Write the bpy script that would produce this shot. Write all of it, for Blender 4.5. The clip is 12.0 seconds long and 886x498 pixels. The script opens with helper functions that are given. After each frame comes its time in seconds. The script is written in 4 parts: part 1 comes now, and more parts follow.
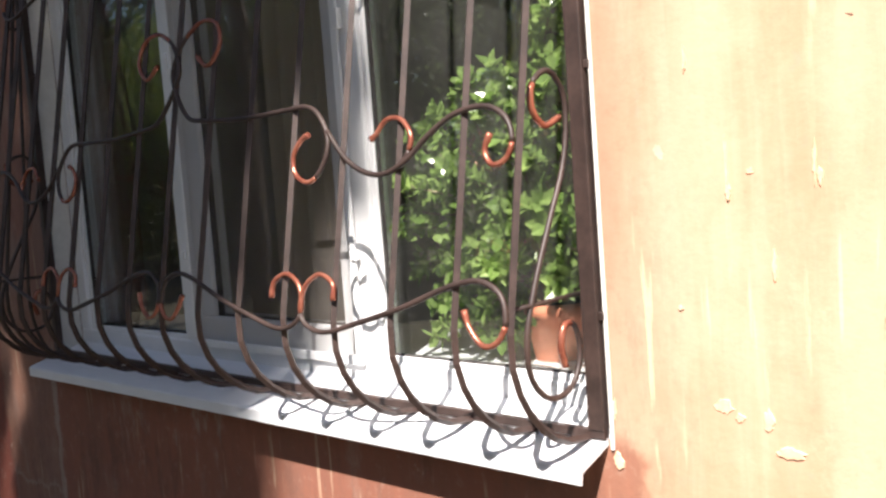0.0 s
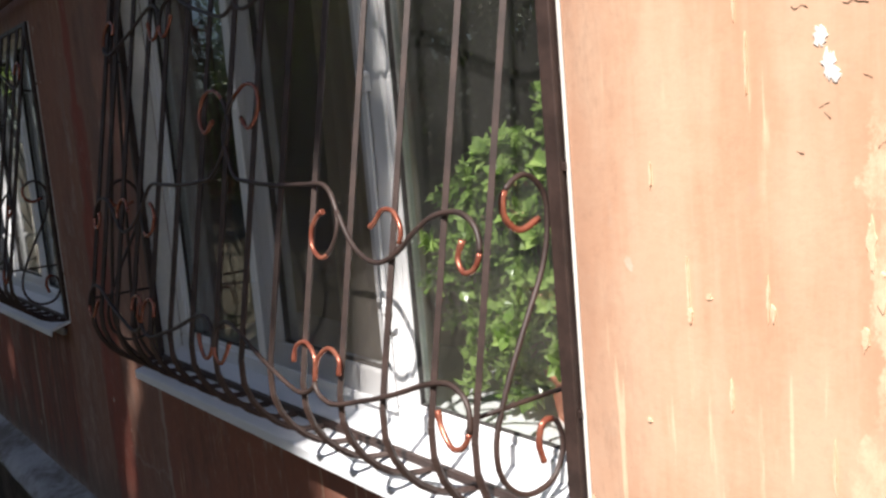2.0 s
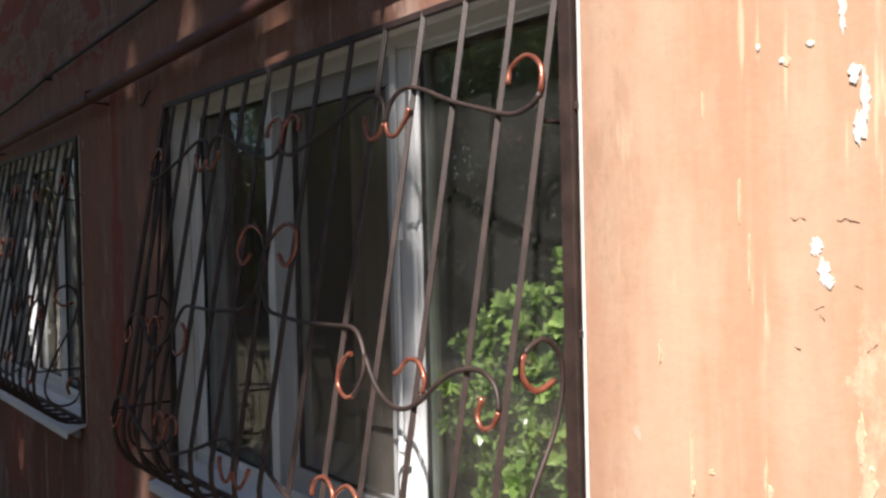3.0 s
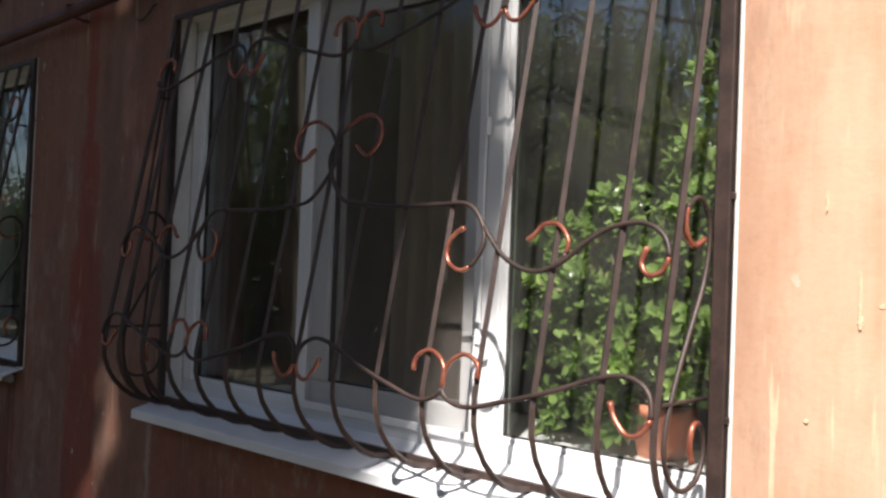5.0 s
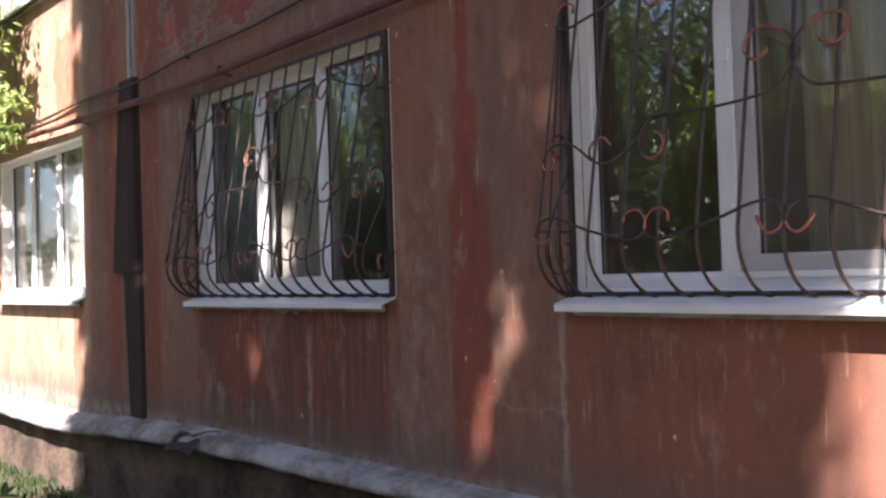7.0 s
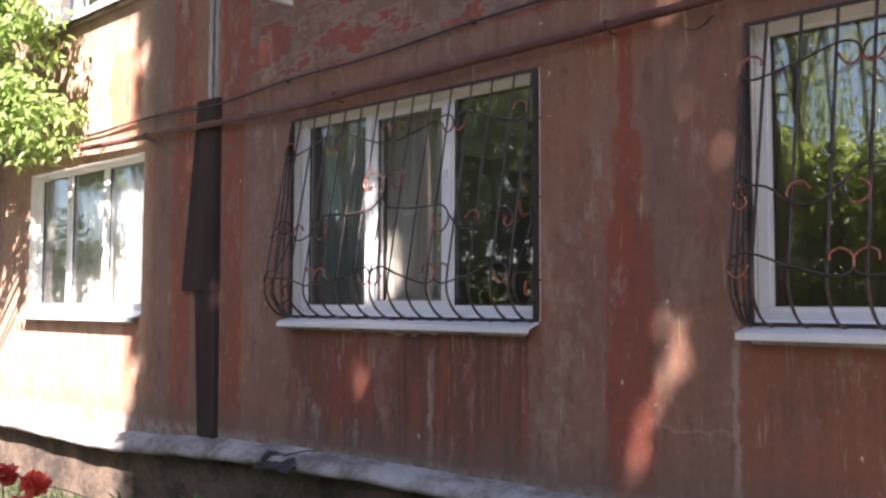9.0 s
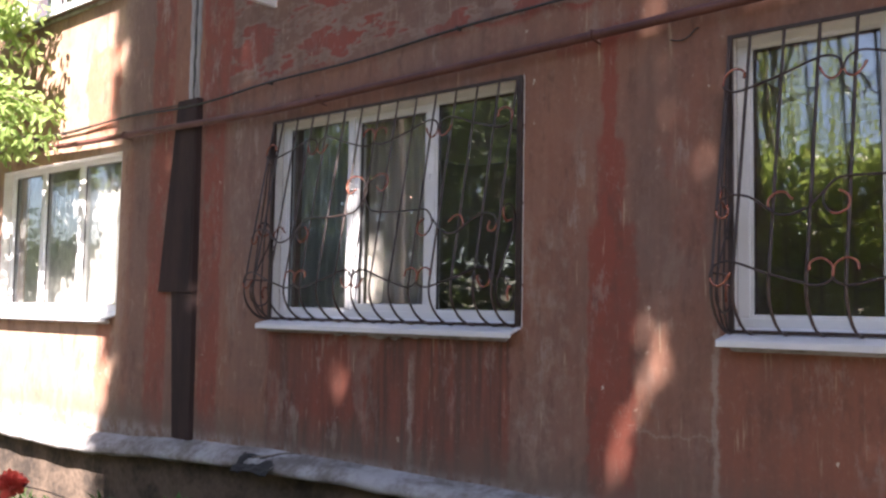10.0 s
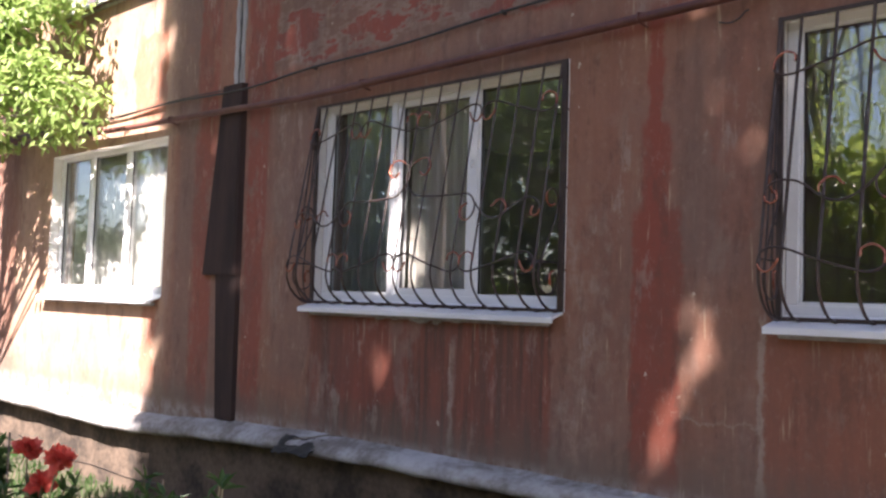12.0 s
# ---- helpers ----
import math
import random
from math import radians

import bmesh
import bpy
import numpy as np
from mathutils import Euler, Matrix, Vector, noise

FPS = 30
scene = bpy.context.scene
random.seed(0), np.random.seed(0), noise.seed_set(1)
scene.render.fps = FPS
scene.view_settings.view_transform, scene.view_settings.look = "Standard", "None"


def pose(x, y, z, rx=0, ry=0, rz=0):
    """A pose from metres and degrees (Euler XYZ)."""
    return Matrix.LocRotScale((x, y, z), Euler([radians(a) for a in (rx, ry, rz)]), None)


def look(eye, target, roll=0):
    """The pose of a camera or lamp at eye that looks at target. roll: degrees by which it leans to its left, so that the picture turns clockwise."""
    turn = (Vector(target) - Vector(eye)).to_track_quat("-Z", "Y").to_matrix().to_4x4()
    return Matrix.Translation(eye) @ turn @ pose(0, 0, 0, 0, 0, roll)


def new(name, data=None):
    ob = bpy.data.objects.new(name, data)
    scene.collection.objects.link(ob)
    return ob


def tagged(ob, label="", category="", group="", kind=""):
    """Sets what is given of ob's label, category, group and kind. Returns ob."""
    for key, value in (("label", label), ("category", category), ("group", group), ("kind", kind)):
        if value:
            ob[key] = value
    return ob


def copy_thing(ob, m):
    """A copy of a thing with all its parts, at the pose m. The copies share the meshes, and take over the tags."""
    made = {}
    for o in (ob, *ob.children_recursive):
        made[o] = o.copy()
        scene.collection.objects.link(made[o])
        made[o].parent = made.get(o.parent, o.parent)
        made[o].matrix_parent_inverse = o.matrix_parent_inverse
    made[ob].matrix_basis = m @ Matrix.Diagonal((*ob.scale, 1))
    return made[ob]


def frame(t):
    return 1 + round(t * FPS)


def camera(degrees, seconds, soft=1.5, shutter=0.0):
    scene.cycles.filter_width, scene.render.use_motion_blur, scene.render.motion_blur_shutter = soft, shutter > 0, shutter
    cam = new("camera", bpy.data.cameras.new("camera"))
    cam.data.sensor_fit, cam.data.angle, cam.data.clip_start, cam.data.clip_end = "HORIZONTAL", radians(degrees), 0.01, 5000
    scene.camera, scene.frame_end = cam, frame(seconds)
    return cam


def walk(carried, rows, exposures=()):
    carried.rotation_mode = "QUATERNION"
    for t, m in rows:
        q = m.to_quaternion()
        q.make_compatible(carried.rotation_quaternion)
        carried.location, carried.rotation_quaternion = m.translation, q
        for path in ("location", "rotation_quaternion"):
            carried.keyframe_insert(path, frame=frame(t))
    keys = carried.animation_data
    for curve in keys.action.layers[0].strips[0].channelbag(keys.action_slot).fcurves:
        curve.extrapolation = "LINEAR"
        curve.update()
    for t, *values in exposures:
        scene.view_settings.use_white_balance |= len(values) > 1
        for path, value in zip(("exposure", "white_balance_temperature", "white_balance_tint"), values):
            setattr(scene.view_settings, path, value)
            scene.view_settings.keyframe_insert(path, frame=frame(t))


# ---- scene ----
cam = camera(52.3, 12.0, soft=2.5)
EXPOSURES = [(0, 1.35, 6300, 15), (0.3, 1.03, 6200, 13), (0.5, 0.97, 6200, 13), (1, 0.95, 6200, 13), (1.5, 0.95, 6200, 12), (2, 0.9, 6200, 14), (3.2, 0.83, 6200, 14), (5, 0.95, 6250, 14),
             (6, 0.92, 6400, 16), (6.5, 1.56, 6450, 20), (7, 2.2, 6450, 23), (9, 2.62, 6450, 23), (12, 2.62, 6450, 23)]
PATH = [
    (0, (3.14, -1.454, 2.117), (1.816, 0.037, 1.962), -4.2),
    (0.5, (3.215, -1.352, 2.165), (1.768, 0.025, 2.065), -3.3),
    (1, (3.289, -1.172, 2.29), (1.736, 0.078, 2.133), -6.8),
    (1.5, (3.354, -1.165, 2.325), (1.785, 0.055, 2.097), -5.6),
    (2, (3.405, -1.196, 2.403), (1.833, 0.01, 2.13), -4.9),
    (2.5, (3.444, -1.252, 2.446), (1.904, 0.007, 2.244), -2.4),
    (3, (3.491, -1.291, 2.509), (1.897, -0.084, 2.479), -1.3),
    (3.2, (3.483, -1.351, 2.477), (1.887, -0.146, 2.517), 1.2),
    (4.8, (3.126, -1.7, 2.148), (1.684, -0.315, 2.182), 4.0),
    (5, (3.07, -1.803, 2.132), (1.717, -0.331, 2.176), 2.2),
    (5.5, (3.033, -2.08, 2.042), (1.798, -0.508, 2.114), -0.5),
    (6, (2.88, -2.291, 1.975), (1.588, -0.767, 2.071), 0.1),
    (6.5, (2.642, -2.72, 1.795), (1.245, -1.293, 1.914), 1.3),
    (6.6, (2.607, -2.822, 1.844), (1.187, -1.416, 1.932), 1.3),
    (7, (2.53, -3.094, 1.721), (1.058, -1.741, 1.773), -1.8),
    (7.2, (2.489, -3.252, 1.692), (0.985, -1.937, 1.789), -0.6),
    (8.8, (1.827, -4.066, 1.715), (0.486, -2.586, 1.817), -0.0),
    (9, (1.793, -4.133, 1.696), (0.451, -2.654, 1.819), 0.2),
    (9.5, (1.764, -4.203, 1.635), (0.453, -2.7, 1.789), 1.2),
    (10, (1.752, -4.206, 1.683), (0.462, -2.684, 1.82), 1.0),
    (10.5, (1.745, -4.206, 1.667), (0.428, -2.709, 1.823), 1.6),
    (11, (1.747, -4.217, 1.693), (0.424, -2.72, 1.779), 1.1),
    (11.5, (1.739, -4.192, 1.636), (0.39, -2.719, 1.742), 1.1),
    (12, (1.734, -4.211, 1.64), (0.378, -2.745, 1.756), 1.8),
]
walk(cam, [(t, look(eye, target, roll)) for t, eye, target, roll in PATH], EXPOSURES)

# ---- light ----
SUN = Vector((0.5, -1.0, 1.35)).normalized()      # towards the sun
world = bpy.data.worlds.new("world")
scene.world = world
world.use_nodes = True
wn = world.node_tree
sky = wn.nodes.new("ShaderNodeTexSky")
sky.sky_type, sky.sun_disc = "NISHITA", False
sky.sun_elevation, sky.sun_rotation = math.asin(SUN.z), math.atan2(SUN.x, SUN.y)
wn.links.new(sky.outputs[0], wn.nodes["Background"].inputs[0])
wn.nodes["Background"].inputs[1].default_value = 0.043
lamp = bpy.data.lights.new("sun", "SUN")
lamp.energy, lamp.angle, lamp.color = 5.0, radians(0.53), (1.0, 0.93, 0.82)
new("sun", lamp).matrix_world = look(SUN * 40, (0, 0, 0))

# ---- materials ----


class Nodes:
    """Short hand for node materials."""

    def __init__(self, name):
        self.mat = bpy.data.materials.new(name)
        self.mat.use_nodes = True
        self.nt = self.mat.node_tree
        self.bsdf = self.nt.nodes["Principled BSDF"]
        self.out = self.nt.nodes["Material Output"]

    def put(self, socket, value):
        if isinstance(value, bpy.types.NodeSocket):
            self.nt.links.new(value, socket)
        elif isinstance(value, (tuple, list)) and len(value) == 3 and socket.type == "RGBA":
            socket.default_value = (*value, 1)
        else:
            socket.default_value = value

    def node(self, kind, out=0, **ins):
        n = self.nt.nodes.new(kind)
        for key, value in ins.items():
            self.put(n.inputs[int(key[1:])] if key[0] == "i" and key[1:].isdigit() else n.inputs[key.replace("_", " ")], value)
        return n.outputs[out]

    def math(self, op, a, b=0.0, c=0.0, clamp=False):
        n = self.nt.nodes.new("ShaderNodeMath")
        n.operation, n.use_clamp = op, clamp
        for i, v in enumerate((a, b, c)):
            self.put(n.inputs[i], v)
        return n.outputs[0]

    def coords(self, scale=(1, 1, 1), kind="Object"):
        tc = self.nt.nodes.new("ShaderNodeTexCoord")
        mp = self.nt.nodes.new("ShaderNodeMapping")
        mp.inputs["Scale"].default_value = scale
        self.nt.links.new(tc.outputs[kind], mp.inputs[0])
        return mp.outputs[0]

    def noise(self, scale, stretch=(1, 1, 1), detail=4.0, rough=0.55):
        return self.node("ShaderNodeTexNoise", 0, Vector=self.coords(stretch), Scale=scale, Detail=detail, Roughness=rough)

    def ramp(self, fac, low, high):
        n = self.nt.nodes.new("ShaderNodeMapRange")
        n.interpolation_type = "SMOOTHSTEP"
        for i, v in enumerate((fac, low, high, 0.0, 1.0)):
            self.put(n.inputs[i], v)
        return n.outputs[0]

    def mix(self, fac, a, b):
        n = self.nt.nodes.new("ShaderNodeMix")
        n.data_type = "RGBA"
        self.put(n.inputs[0], fac)
        self.put(n.inputs[6], a)
        self.put(n.inputs[7], b)
        return n.outputs[2]

    def finish(self, color, rough=0.7, metal=0.0, bump=None, depth=0.3, dist=0.01, **more):
        self.put(self.bsdf.inputs["Base Color"], color)
        self.put(self.bsdf.inputs["Roughness"], rough)
        self.put(self.bsdf.inputs["Metallic"], metal)
        for key, value in more.items():
            self.put(self.bsdf.inputs[key.replace("_", " ")], value)
        if bump is not None:
            self.put(self.bsdf.inputs["Normal"], self.node("ShaderNodeBump", 0, Strength=depth, Distance=dist, Height=bump))
        return self.mat


def simple(name, a, b, scale=8.0, rough=0.7, metal=0.0, stretch=(1, 1, 1), depth=0.2, dist=0.004, **more):
    k = Nodes(name)
    n1, n2 = k.noise(scale, stretch), k.noise(scale * 9, stretch)
    f = k.ramp(k.math("ADD", k.math("MULTIPLY", n1, 0.7), k.math("MULTIPLY", n2, 0.3)), 0.35, 0.65)
    return k.finish(k.mix(f, a, b), rough, metal, n2, depth, dist, **more)


def wall_material():
    """Old ochre-red limewash on a panel wall: faded, streaked, with redder bands and worn plaster."""
    k = Nodes("painted_render")
    xyz = k.nt.nodes.new("ShaderNodeSeparateXYZ")
    k.nt.links.new(k.coords(), xyz.inputs[0])
    x, z = xyz.outputs[0], xyz.outputs[2]
    mul, add, sub = (lambda a, b: k.math("MULTIPLY", a, b)), (lambda a, b: k.math("ADD", a, b)), (lambda a, b: k.math("SUBTRACT", a, b))
    big, mid, fine = k.noise(0.7, detail=6), k.noise(3.0, detail=8, rough=0.65), k.noise(60, detail=5)
    runs, brush = k.noise(6.0, (1, 1, 0.12), detail=6, rough=0.65), k.noise(17.0, (1, 1, 0.05), detail=7, rough=0.7)
    ragged = k.noise(9.0, (1, 1, 0.6), 9, 0.75)
    wide_wob = add(mul(sub(mid, 0.5), 0.42), mul(sub(ragged, 0.5), 0.16))
    slim_wob = add(mul(sub(mid, 0.5), 0.10), mul(sub(ragged, 0.5), 0.13))
    col = k.mix(k.ramp(big, 0.38, 0.62), (0.235, 0.136, 0.104), (0.292, 0.139, 0.089))
    col = k.mix(mul(k.ramp(runs, 0.42, 0.68), 0.5), col, (0.25, 0.104, 0.068))
    col = k.mix(mul(k.ramp(brush, 0.45, 0.7), 0.35), col, (0.155, 0.078, 0.055))
    # more orange paint east of the window, lightened further for the sun on it
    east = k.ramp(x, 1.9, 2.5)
    sunlit_paint = k.mix(k.ramp(add(mul(runs, 0.5), mul(mid, 0.5)), 0.4, 0.6), (0.68, 0.39, 0.24), (0.78, 0.53, 0.36))
    sunlit_paint = k.mix(mul(k.ramp(brush, 0.5, 0.68), 0.3), sunlit_paint, (0.80, 0.60, 0.43))
    col = k.mix(mul(east, 0.8), col, sunlit_paint)

    def inside(v, a, b, wob, soft):
        w = add(v, wob)
        return mul(k.ramp(w, a - soft, a + soft), sub(1.0, k.ramp(w, b - soft, b + soft)))

    def patch(x0, x1, z0, z1, strength, paint, slim=True, gaps=(0.32, 0.46), soft=0.02):
        """Paint within a ragged rectangle, worn through where the noise is low."""
        nonlocal col
        wob = slim_wob if slim else wide_wob
        m = mul(inside(x, x0, x1, wob, soft), inside(z, z0, z1, wide_wob, soft * 2.5))
        m = mul(m, k.ramp(add(mul(mid, 0.45), mul(ragged, 0.55)), *gaps))
        col = k.mix(mul(m, strength), col, paint)

    red, grey, pale = (0.262, 0.070, 0.046), (0.19, 0.132, 0.11), (0.40, 0.31, 0.255)
    streaks = k.mix(k.ramp(add(mul(brush, 0.6), mul(runs, 0.4)), 0.42, 0.58), (0.092, 0.043, 0.033), (0.235, 0.074, 0.047))
    # rain-streaked panels under the sills
    patch(-3.46, -1.30, 0.6, 1.60, 0.85, streaks, gaps=(0.2, 0.3))
    patch(-0.05, 2.3, 0.6, 1.58, 0.7, (0.31, 0.115, 0.07), gaps=(0.2, 0.3))
    patch(-0.05, 2.3, 0.6, 1.58, 0.25, streaks, gaps=(0.2, 0.3))
    patch(-3.2, -2.45, 0.95, 1.58, 0.45, red, slim=False)
    patch(-2.075, -2.03, 0.62, 1.42, 0.75, pale, gaps=(0.42, 0.56), soft=0.015)
    patch(-1.75, -1.70, 0.7, 1.3, 0.5, red, gaps=(0.42, 0.56))
    # the red run below the pipe hook
    patch(-0.70, -0.62, 1.9, 3.22, 0.95, red, gaps=(0.2, 0.3), soft=0.012)
    patch(-0.74, -0.57, 1.5, 2.62, 0.9, red)
    patch(-0.79, -0.50, 0.55, 2.16, 0.92, red, gaps=(0.3, 0.40))
    patch(-1.0, -0.5, 3.12, 3.25, 0.6, red)
    # scraped plaster beside it
    patch(-1.22, -0.86, 0.85, 2.25, 0.55, pale, slim=False, gaps=(0.47, 0.62), soft=0.06)
    patch(-0.49, -0.40, 1.3, 3.0, 0.35, grey, gaps=(0.42, 0.55), soft=0.04)
    patch(-0.09, -0.055, 0.6, 1.62, 0.7, pale, gaps=(0.36, 0.5), soft=0.01)
    patch(-0.55, -0.06, 1.085, 1.10, 0.5, pale, gaps=(0.40, 0.52), soft=0.004)
    patch(-0.3, -0.13, 2.0, 3.1, 0.45, (0.27, 0.105, 0.07), slim=False)
    # both sides of the panel joint
    patch(-4.38, -3.98, 3.3, 4.6, 0.9, red, gaps=(0.40, 0.48))
    patch(-4.32, -4.06, 0.6, 3.3, 0.85, red, gaps=(0.40, 0.50))
    patch(-5.10, -4.78, 0.6, 4.6, 0.8, red, gaps=(0.40, 0.5))
    patch(-5.35, -5.1, 0.7, 3.1, 0.5, grey, gaps=(0.3, 0.5), soft=0.05)
    patch(-5.6, -5.1, 3.0, 4.5, 0.7, grey, slim=False)
    patch(-3.95, -3.5, 1.0, 3.1, 0.45, grey, slim=False, soft=0.06)
    # peeling coats over the pipe
    coats = k.noise(2.3, (0.55, 1, 1.5), 9, 0.62)
    upper = mul(inside(x, -4.0, -0.2, wide_wob, 0.05), k.ramp(add(z, mul(sub(mid, 0.5), 0.3)), 3.36, 3.42))
    col = k.mix(mul(upper, 0.75), col, (0.20, 0.118, 0.086))
    col = k.mix(mul(mul(upper, k.ramp(coats, 0.515, 0.53)), 0.85), col, (0.275, 0.066, 0.046))
    col = k.mix(mul(mul(upper, mul(k.ramp(coats, 0.475, 0.49), sub(1.0, k.ramp(coats, 0.51, 0.53)))), 0.4), col, (0.34, 0.255, 0.215))
    patch(-2.6, -1.2, 3.22, 3.45, 0.4, (0.33, 0.2, 0.15), slim=False, gaps=(0.45, 0.55))
    # far left, paler: part of the strong sunlight is put into the colour
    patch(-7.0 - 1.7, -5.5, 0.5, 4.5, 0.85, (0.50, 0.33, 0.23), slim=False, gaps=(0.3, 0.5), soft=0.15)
    # red patches laid over the right edge of that area
    patch(-6.2, -5.62, 3.25, 4.05, 0.8, (0.36, 0.12, 0.07), slim=False, gaps=(0.36, 0.5))
    patch(-5.86, -5.64, 0.6, 2.4, 0.7, (0.36, 0.12, 0.07), slim=False, gaps=(0.36, 0.5))
    # worn patches down to the plaster, thin light runs and chips
    worn = mul(k.ramp(k.noise(2.2, (1, 1, 0.5), 9, 0.7), 0.55, 0.64), 0.42)
    col = k.mix(worn, col, k.mix(east, (0.29, 0.215, 0.175), (0.74, 0.52, 0.36)))
    thin = mul(k.ramp(k.noise(34, (1, 1, 0.07), 4), 0.60, 0.68), k.ramp(k.noise(2.0), 0.46, 0.6))
    col = k.mix(mul(thin, k.math("MULTIPLY_ADD", east, 0.4, 0.35)), col, (0.78, 0.62, 0.42))
    chips = mul(k.ramp(k.noise(17, (1, 1, 0.7), 4), 0.69, 0.70), k.ramp(k.noise(1.3), 0.5, 0.6))
    col = k.mix(chips, col, (0.66, 0.55, 0.44))
    grime = mul(k.ramp(k.noise(1.7, (1, 1, 0.45), 10, 0.72), 0.46, 0.62), k.math("MULTIPLY_ADD", east, -0.36, 0.4))
    col = k.mix(grime, col, (0.15, 0.085, 0.065))
    bloom = mul(k.ramp(k.noise(5.0, (1, 1, 0.35), 10, 0.75), 0.54, 0.62), mul(k.ramp(k.noise(0.9, detail=3), 0.45, 0.6), k.math("MULTIPLY_ADD", east, -0.55, 0.6)))
    col = k.mix(bloom, col, (0.38, 0.29, 0.245))
    scuff = mul(k.ramp(k.noise(11.0, (1, 1, 0.4), 10, 0.8), 0.55, 0.60), k.math("MULTIPLY_ADD", east, -0.4, 0.45))
    col = k.mix(mul(scuff, k.ramp(k.noise(1.4, detail=4), 0.46, 0.58)), col, (0.40, 0.27, 0.21))
    dark = mul(k.ramp(k.noise(7.0, (1, 1, 0.3), 10, 0.75), 0.53, 0.62), k.math("MULTIPLY_ADD", east, -0.4, 0.45))
    col = k.mix(dark, col, (0.125, 0.066, 0.05))
    speck = k.noise(28, (1, 1, 0.8), 9, 0.75)
    col = k.mix(mul(k.ramp(speck, 0.5, 0.68), k.math("MULTIPLY_ADD", east, -0.26, 0.35)), col, (0.16, 0.085, 0.06))
    col = k.mix(mul(k.ramp(speck, 0.46, 0.32), k.math("MULTIPLY_ADD", east, 0.15, 0.22)), col, (0.48, 0.33, 0.25))
    # flaking coat far to the east: pale fill with a pink rim
    flake = add(x, add(mul(sub(mid, 0.5), 0.22), mul(sub(ragged, 0.5), 0.10)))
    low = sub(1.0, k.ramp(z, 2.33, 2.42))
    col = k.mix(mul(mul(k.ramp(flake, 2.765, 2.78), mul(low, k.ramp(ragged, 0.40, 0.56))), 0.4), col, (0.72, 0.33, 0.2))
    col = k.mix(mul(mul(k.ramp(flake, 2.79, 2.80), mul(low, k.ramp(ragged, 0.44, 0.58))), 0.55), col, (0.82, 0.66, 0.46))
    # darker grey-brown foot of the wall, with ragged pale spots along the ledge
    foot = sub(1.0, k.ramp(add(z, wide_wob), 0.70, 1.02))
    col = k.mix(mul(foot, 0.6), col, (0.145, 0.118, 0.092))
    lime = mul(sub(1.0, k.ramp(add(z, mul(slim_wob, 1.0)), 0.66, 0.76)), k.ramp(ragged, 0.42, 0.58))
    col = k.mix(mul(lime, 0.6), col, (0.36, 0.33, 0.31))
    h = add(mul(fine, 0.35), add(mid, add(mul(worn, -0.6), mul(ragged, 0.3))))
    return k.finish(col, 0.9, 0.0, h, 0.25, 0.008)


def glass_material(name="window_glass", tint=(0.972, 0.985, 0.98)):
    k = Nodes(name)
    k.nt.nodes.remove(k.bsdf)
    clear = k.node("ShaderNodeBsdfTransparent", Color=tint)
    shine = k.node("ShaderNodeBsdfGlossy", Color=(1, 1, 1), Roughness=0.01)
    wave = k.node("ShaderNodeBump", 0, Strength=0.05, Distance=0.02, Height=k.noise(1.6, detail=1))
    k.put(shine.node.inputs["Normal"], wave)
    mixed = k.node("ShaderNodeMixShader", 0, i0=k.math("ADD", 0.08, k.math("MULTIPLY", k.math("POWER", k.node("ShaderNodeLayerWeight", 1, Blend=0.5), 5.0), 0.95)), i1=clear, i2=shine)
    dust = k.node("ShaderNodeBsdfDiffuse", Color=(0.75, 0.74, 0.7))
    film = k.math("MULTIPLY_ADD", k.ramp(k.noise(2.5, detail=6), 0.35, 0.7), 0.008, 0.003)
    k.put(k.out.inputs[0], k.node("ShaderNodeMixShader", 0, i0=film, i1=mixed, i2=dust))
    return k.mat


def leaf_material(name, dark, light, shine=0.45):
    k = Nodes(name)
    f = k.nt.nodes.new("ShaderNodeNewGeometry").outputs["Random Per Island"]
    col = k.mix(k.math("ADD", k.math("MULTIPLY", f, 0.7), k.math("MULTIPLY", k.noise(20), 0.3)), dark, light)
    k.finish(col, shine)
    thin = k.node("ShaderNodeBsdfTranslucent", Color=col)
    k.put(k.out.inputs[0], k.node("ShaderNodeMixShader", 0, i0=0.5, i1=k.bsdf.outputs[0], i2=thin))
    return k.mat


def mesh_screen_material():
    k = Nodes("insect_mesh")
    k.nt.nodes.remove(k.bsdf)
    clear = k.node("ShaderNodeBsdfTransparent", Color=(1, 1, 1))
    thread = k.node("ShaderNodeBsdfDiffuse", Color=(0.23, 0.205, 0.185))
    k.put(k.out.inputs[0], k.node("ShaderNodeMixShader", 0, i0=0.16, i1=clear, i2=thread))
    return k.mat


def cloth_material(name, color, through_light=0.4):
    k = Nodes(name)
    col = k.mix(k.noise(5, (3, 3, 0.3)), tuple(c * 0.85 for c in color), color)
    k.finish(col, 0.9)
    thin = k.node("ShaderNodeBsdfTranslucent", Color=col)
    k.put(k.out.inputs[0], k.node("ShaderNodeMixShader", 0, i0=through_light, i1=k.bsdf.outputs[0], i2=thin))
    return k.mat


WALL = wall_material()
GLASS = glass_material()
SCREEN = mesh_screen_material()
PVC = simple("white_plastic", (0.74, 0.75, 0.76), (0.82, 0.82, 0.82), 3, 0.35, depth=0.05)
REVEAL = simple("white_plaster_reveal", (0.66, 0.64, 0.6), (0.78, 0.76, 0.72), 5, 0.8)
SHEET = simple("white_sheet_metal", (0.70, 0.72, 0.75), (0.80, 0.81, 0.83), 4, 0.42, stretch=(0.3, 1, 1), depth=0.08)
IRON = simple("brown_painted_iron", (0.032, 0.020, 0.017), (0.06, 0.037, 0.031), 14, 0.5, 0.0, depth=0.3, dist=0.001)
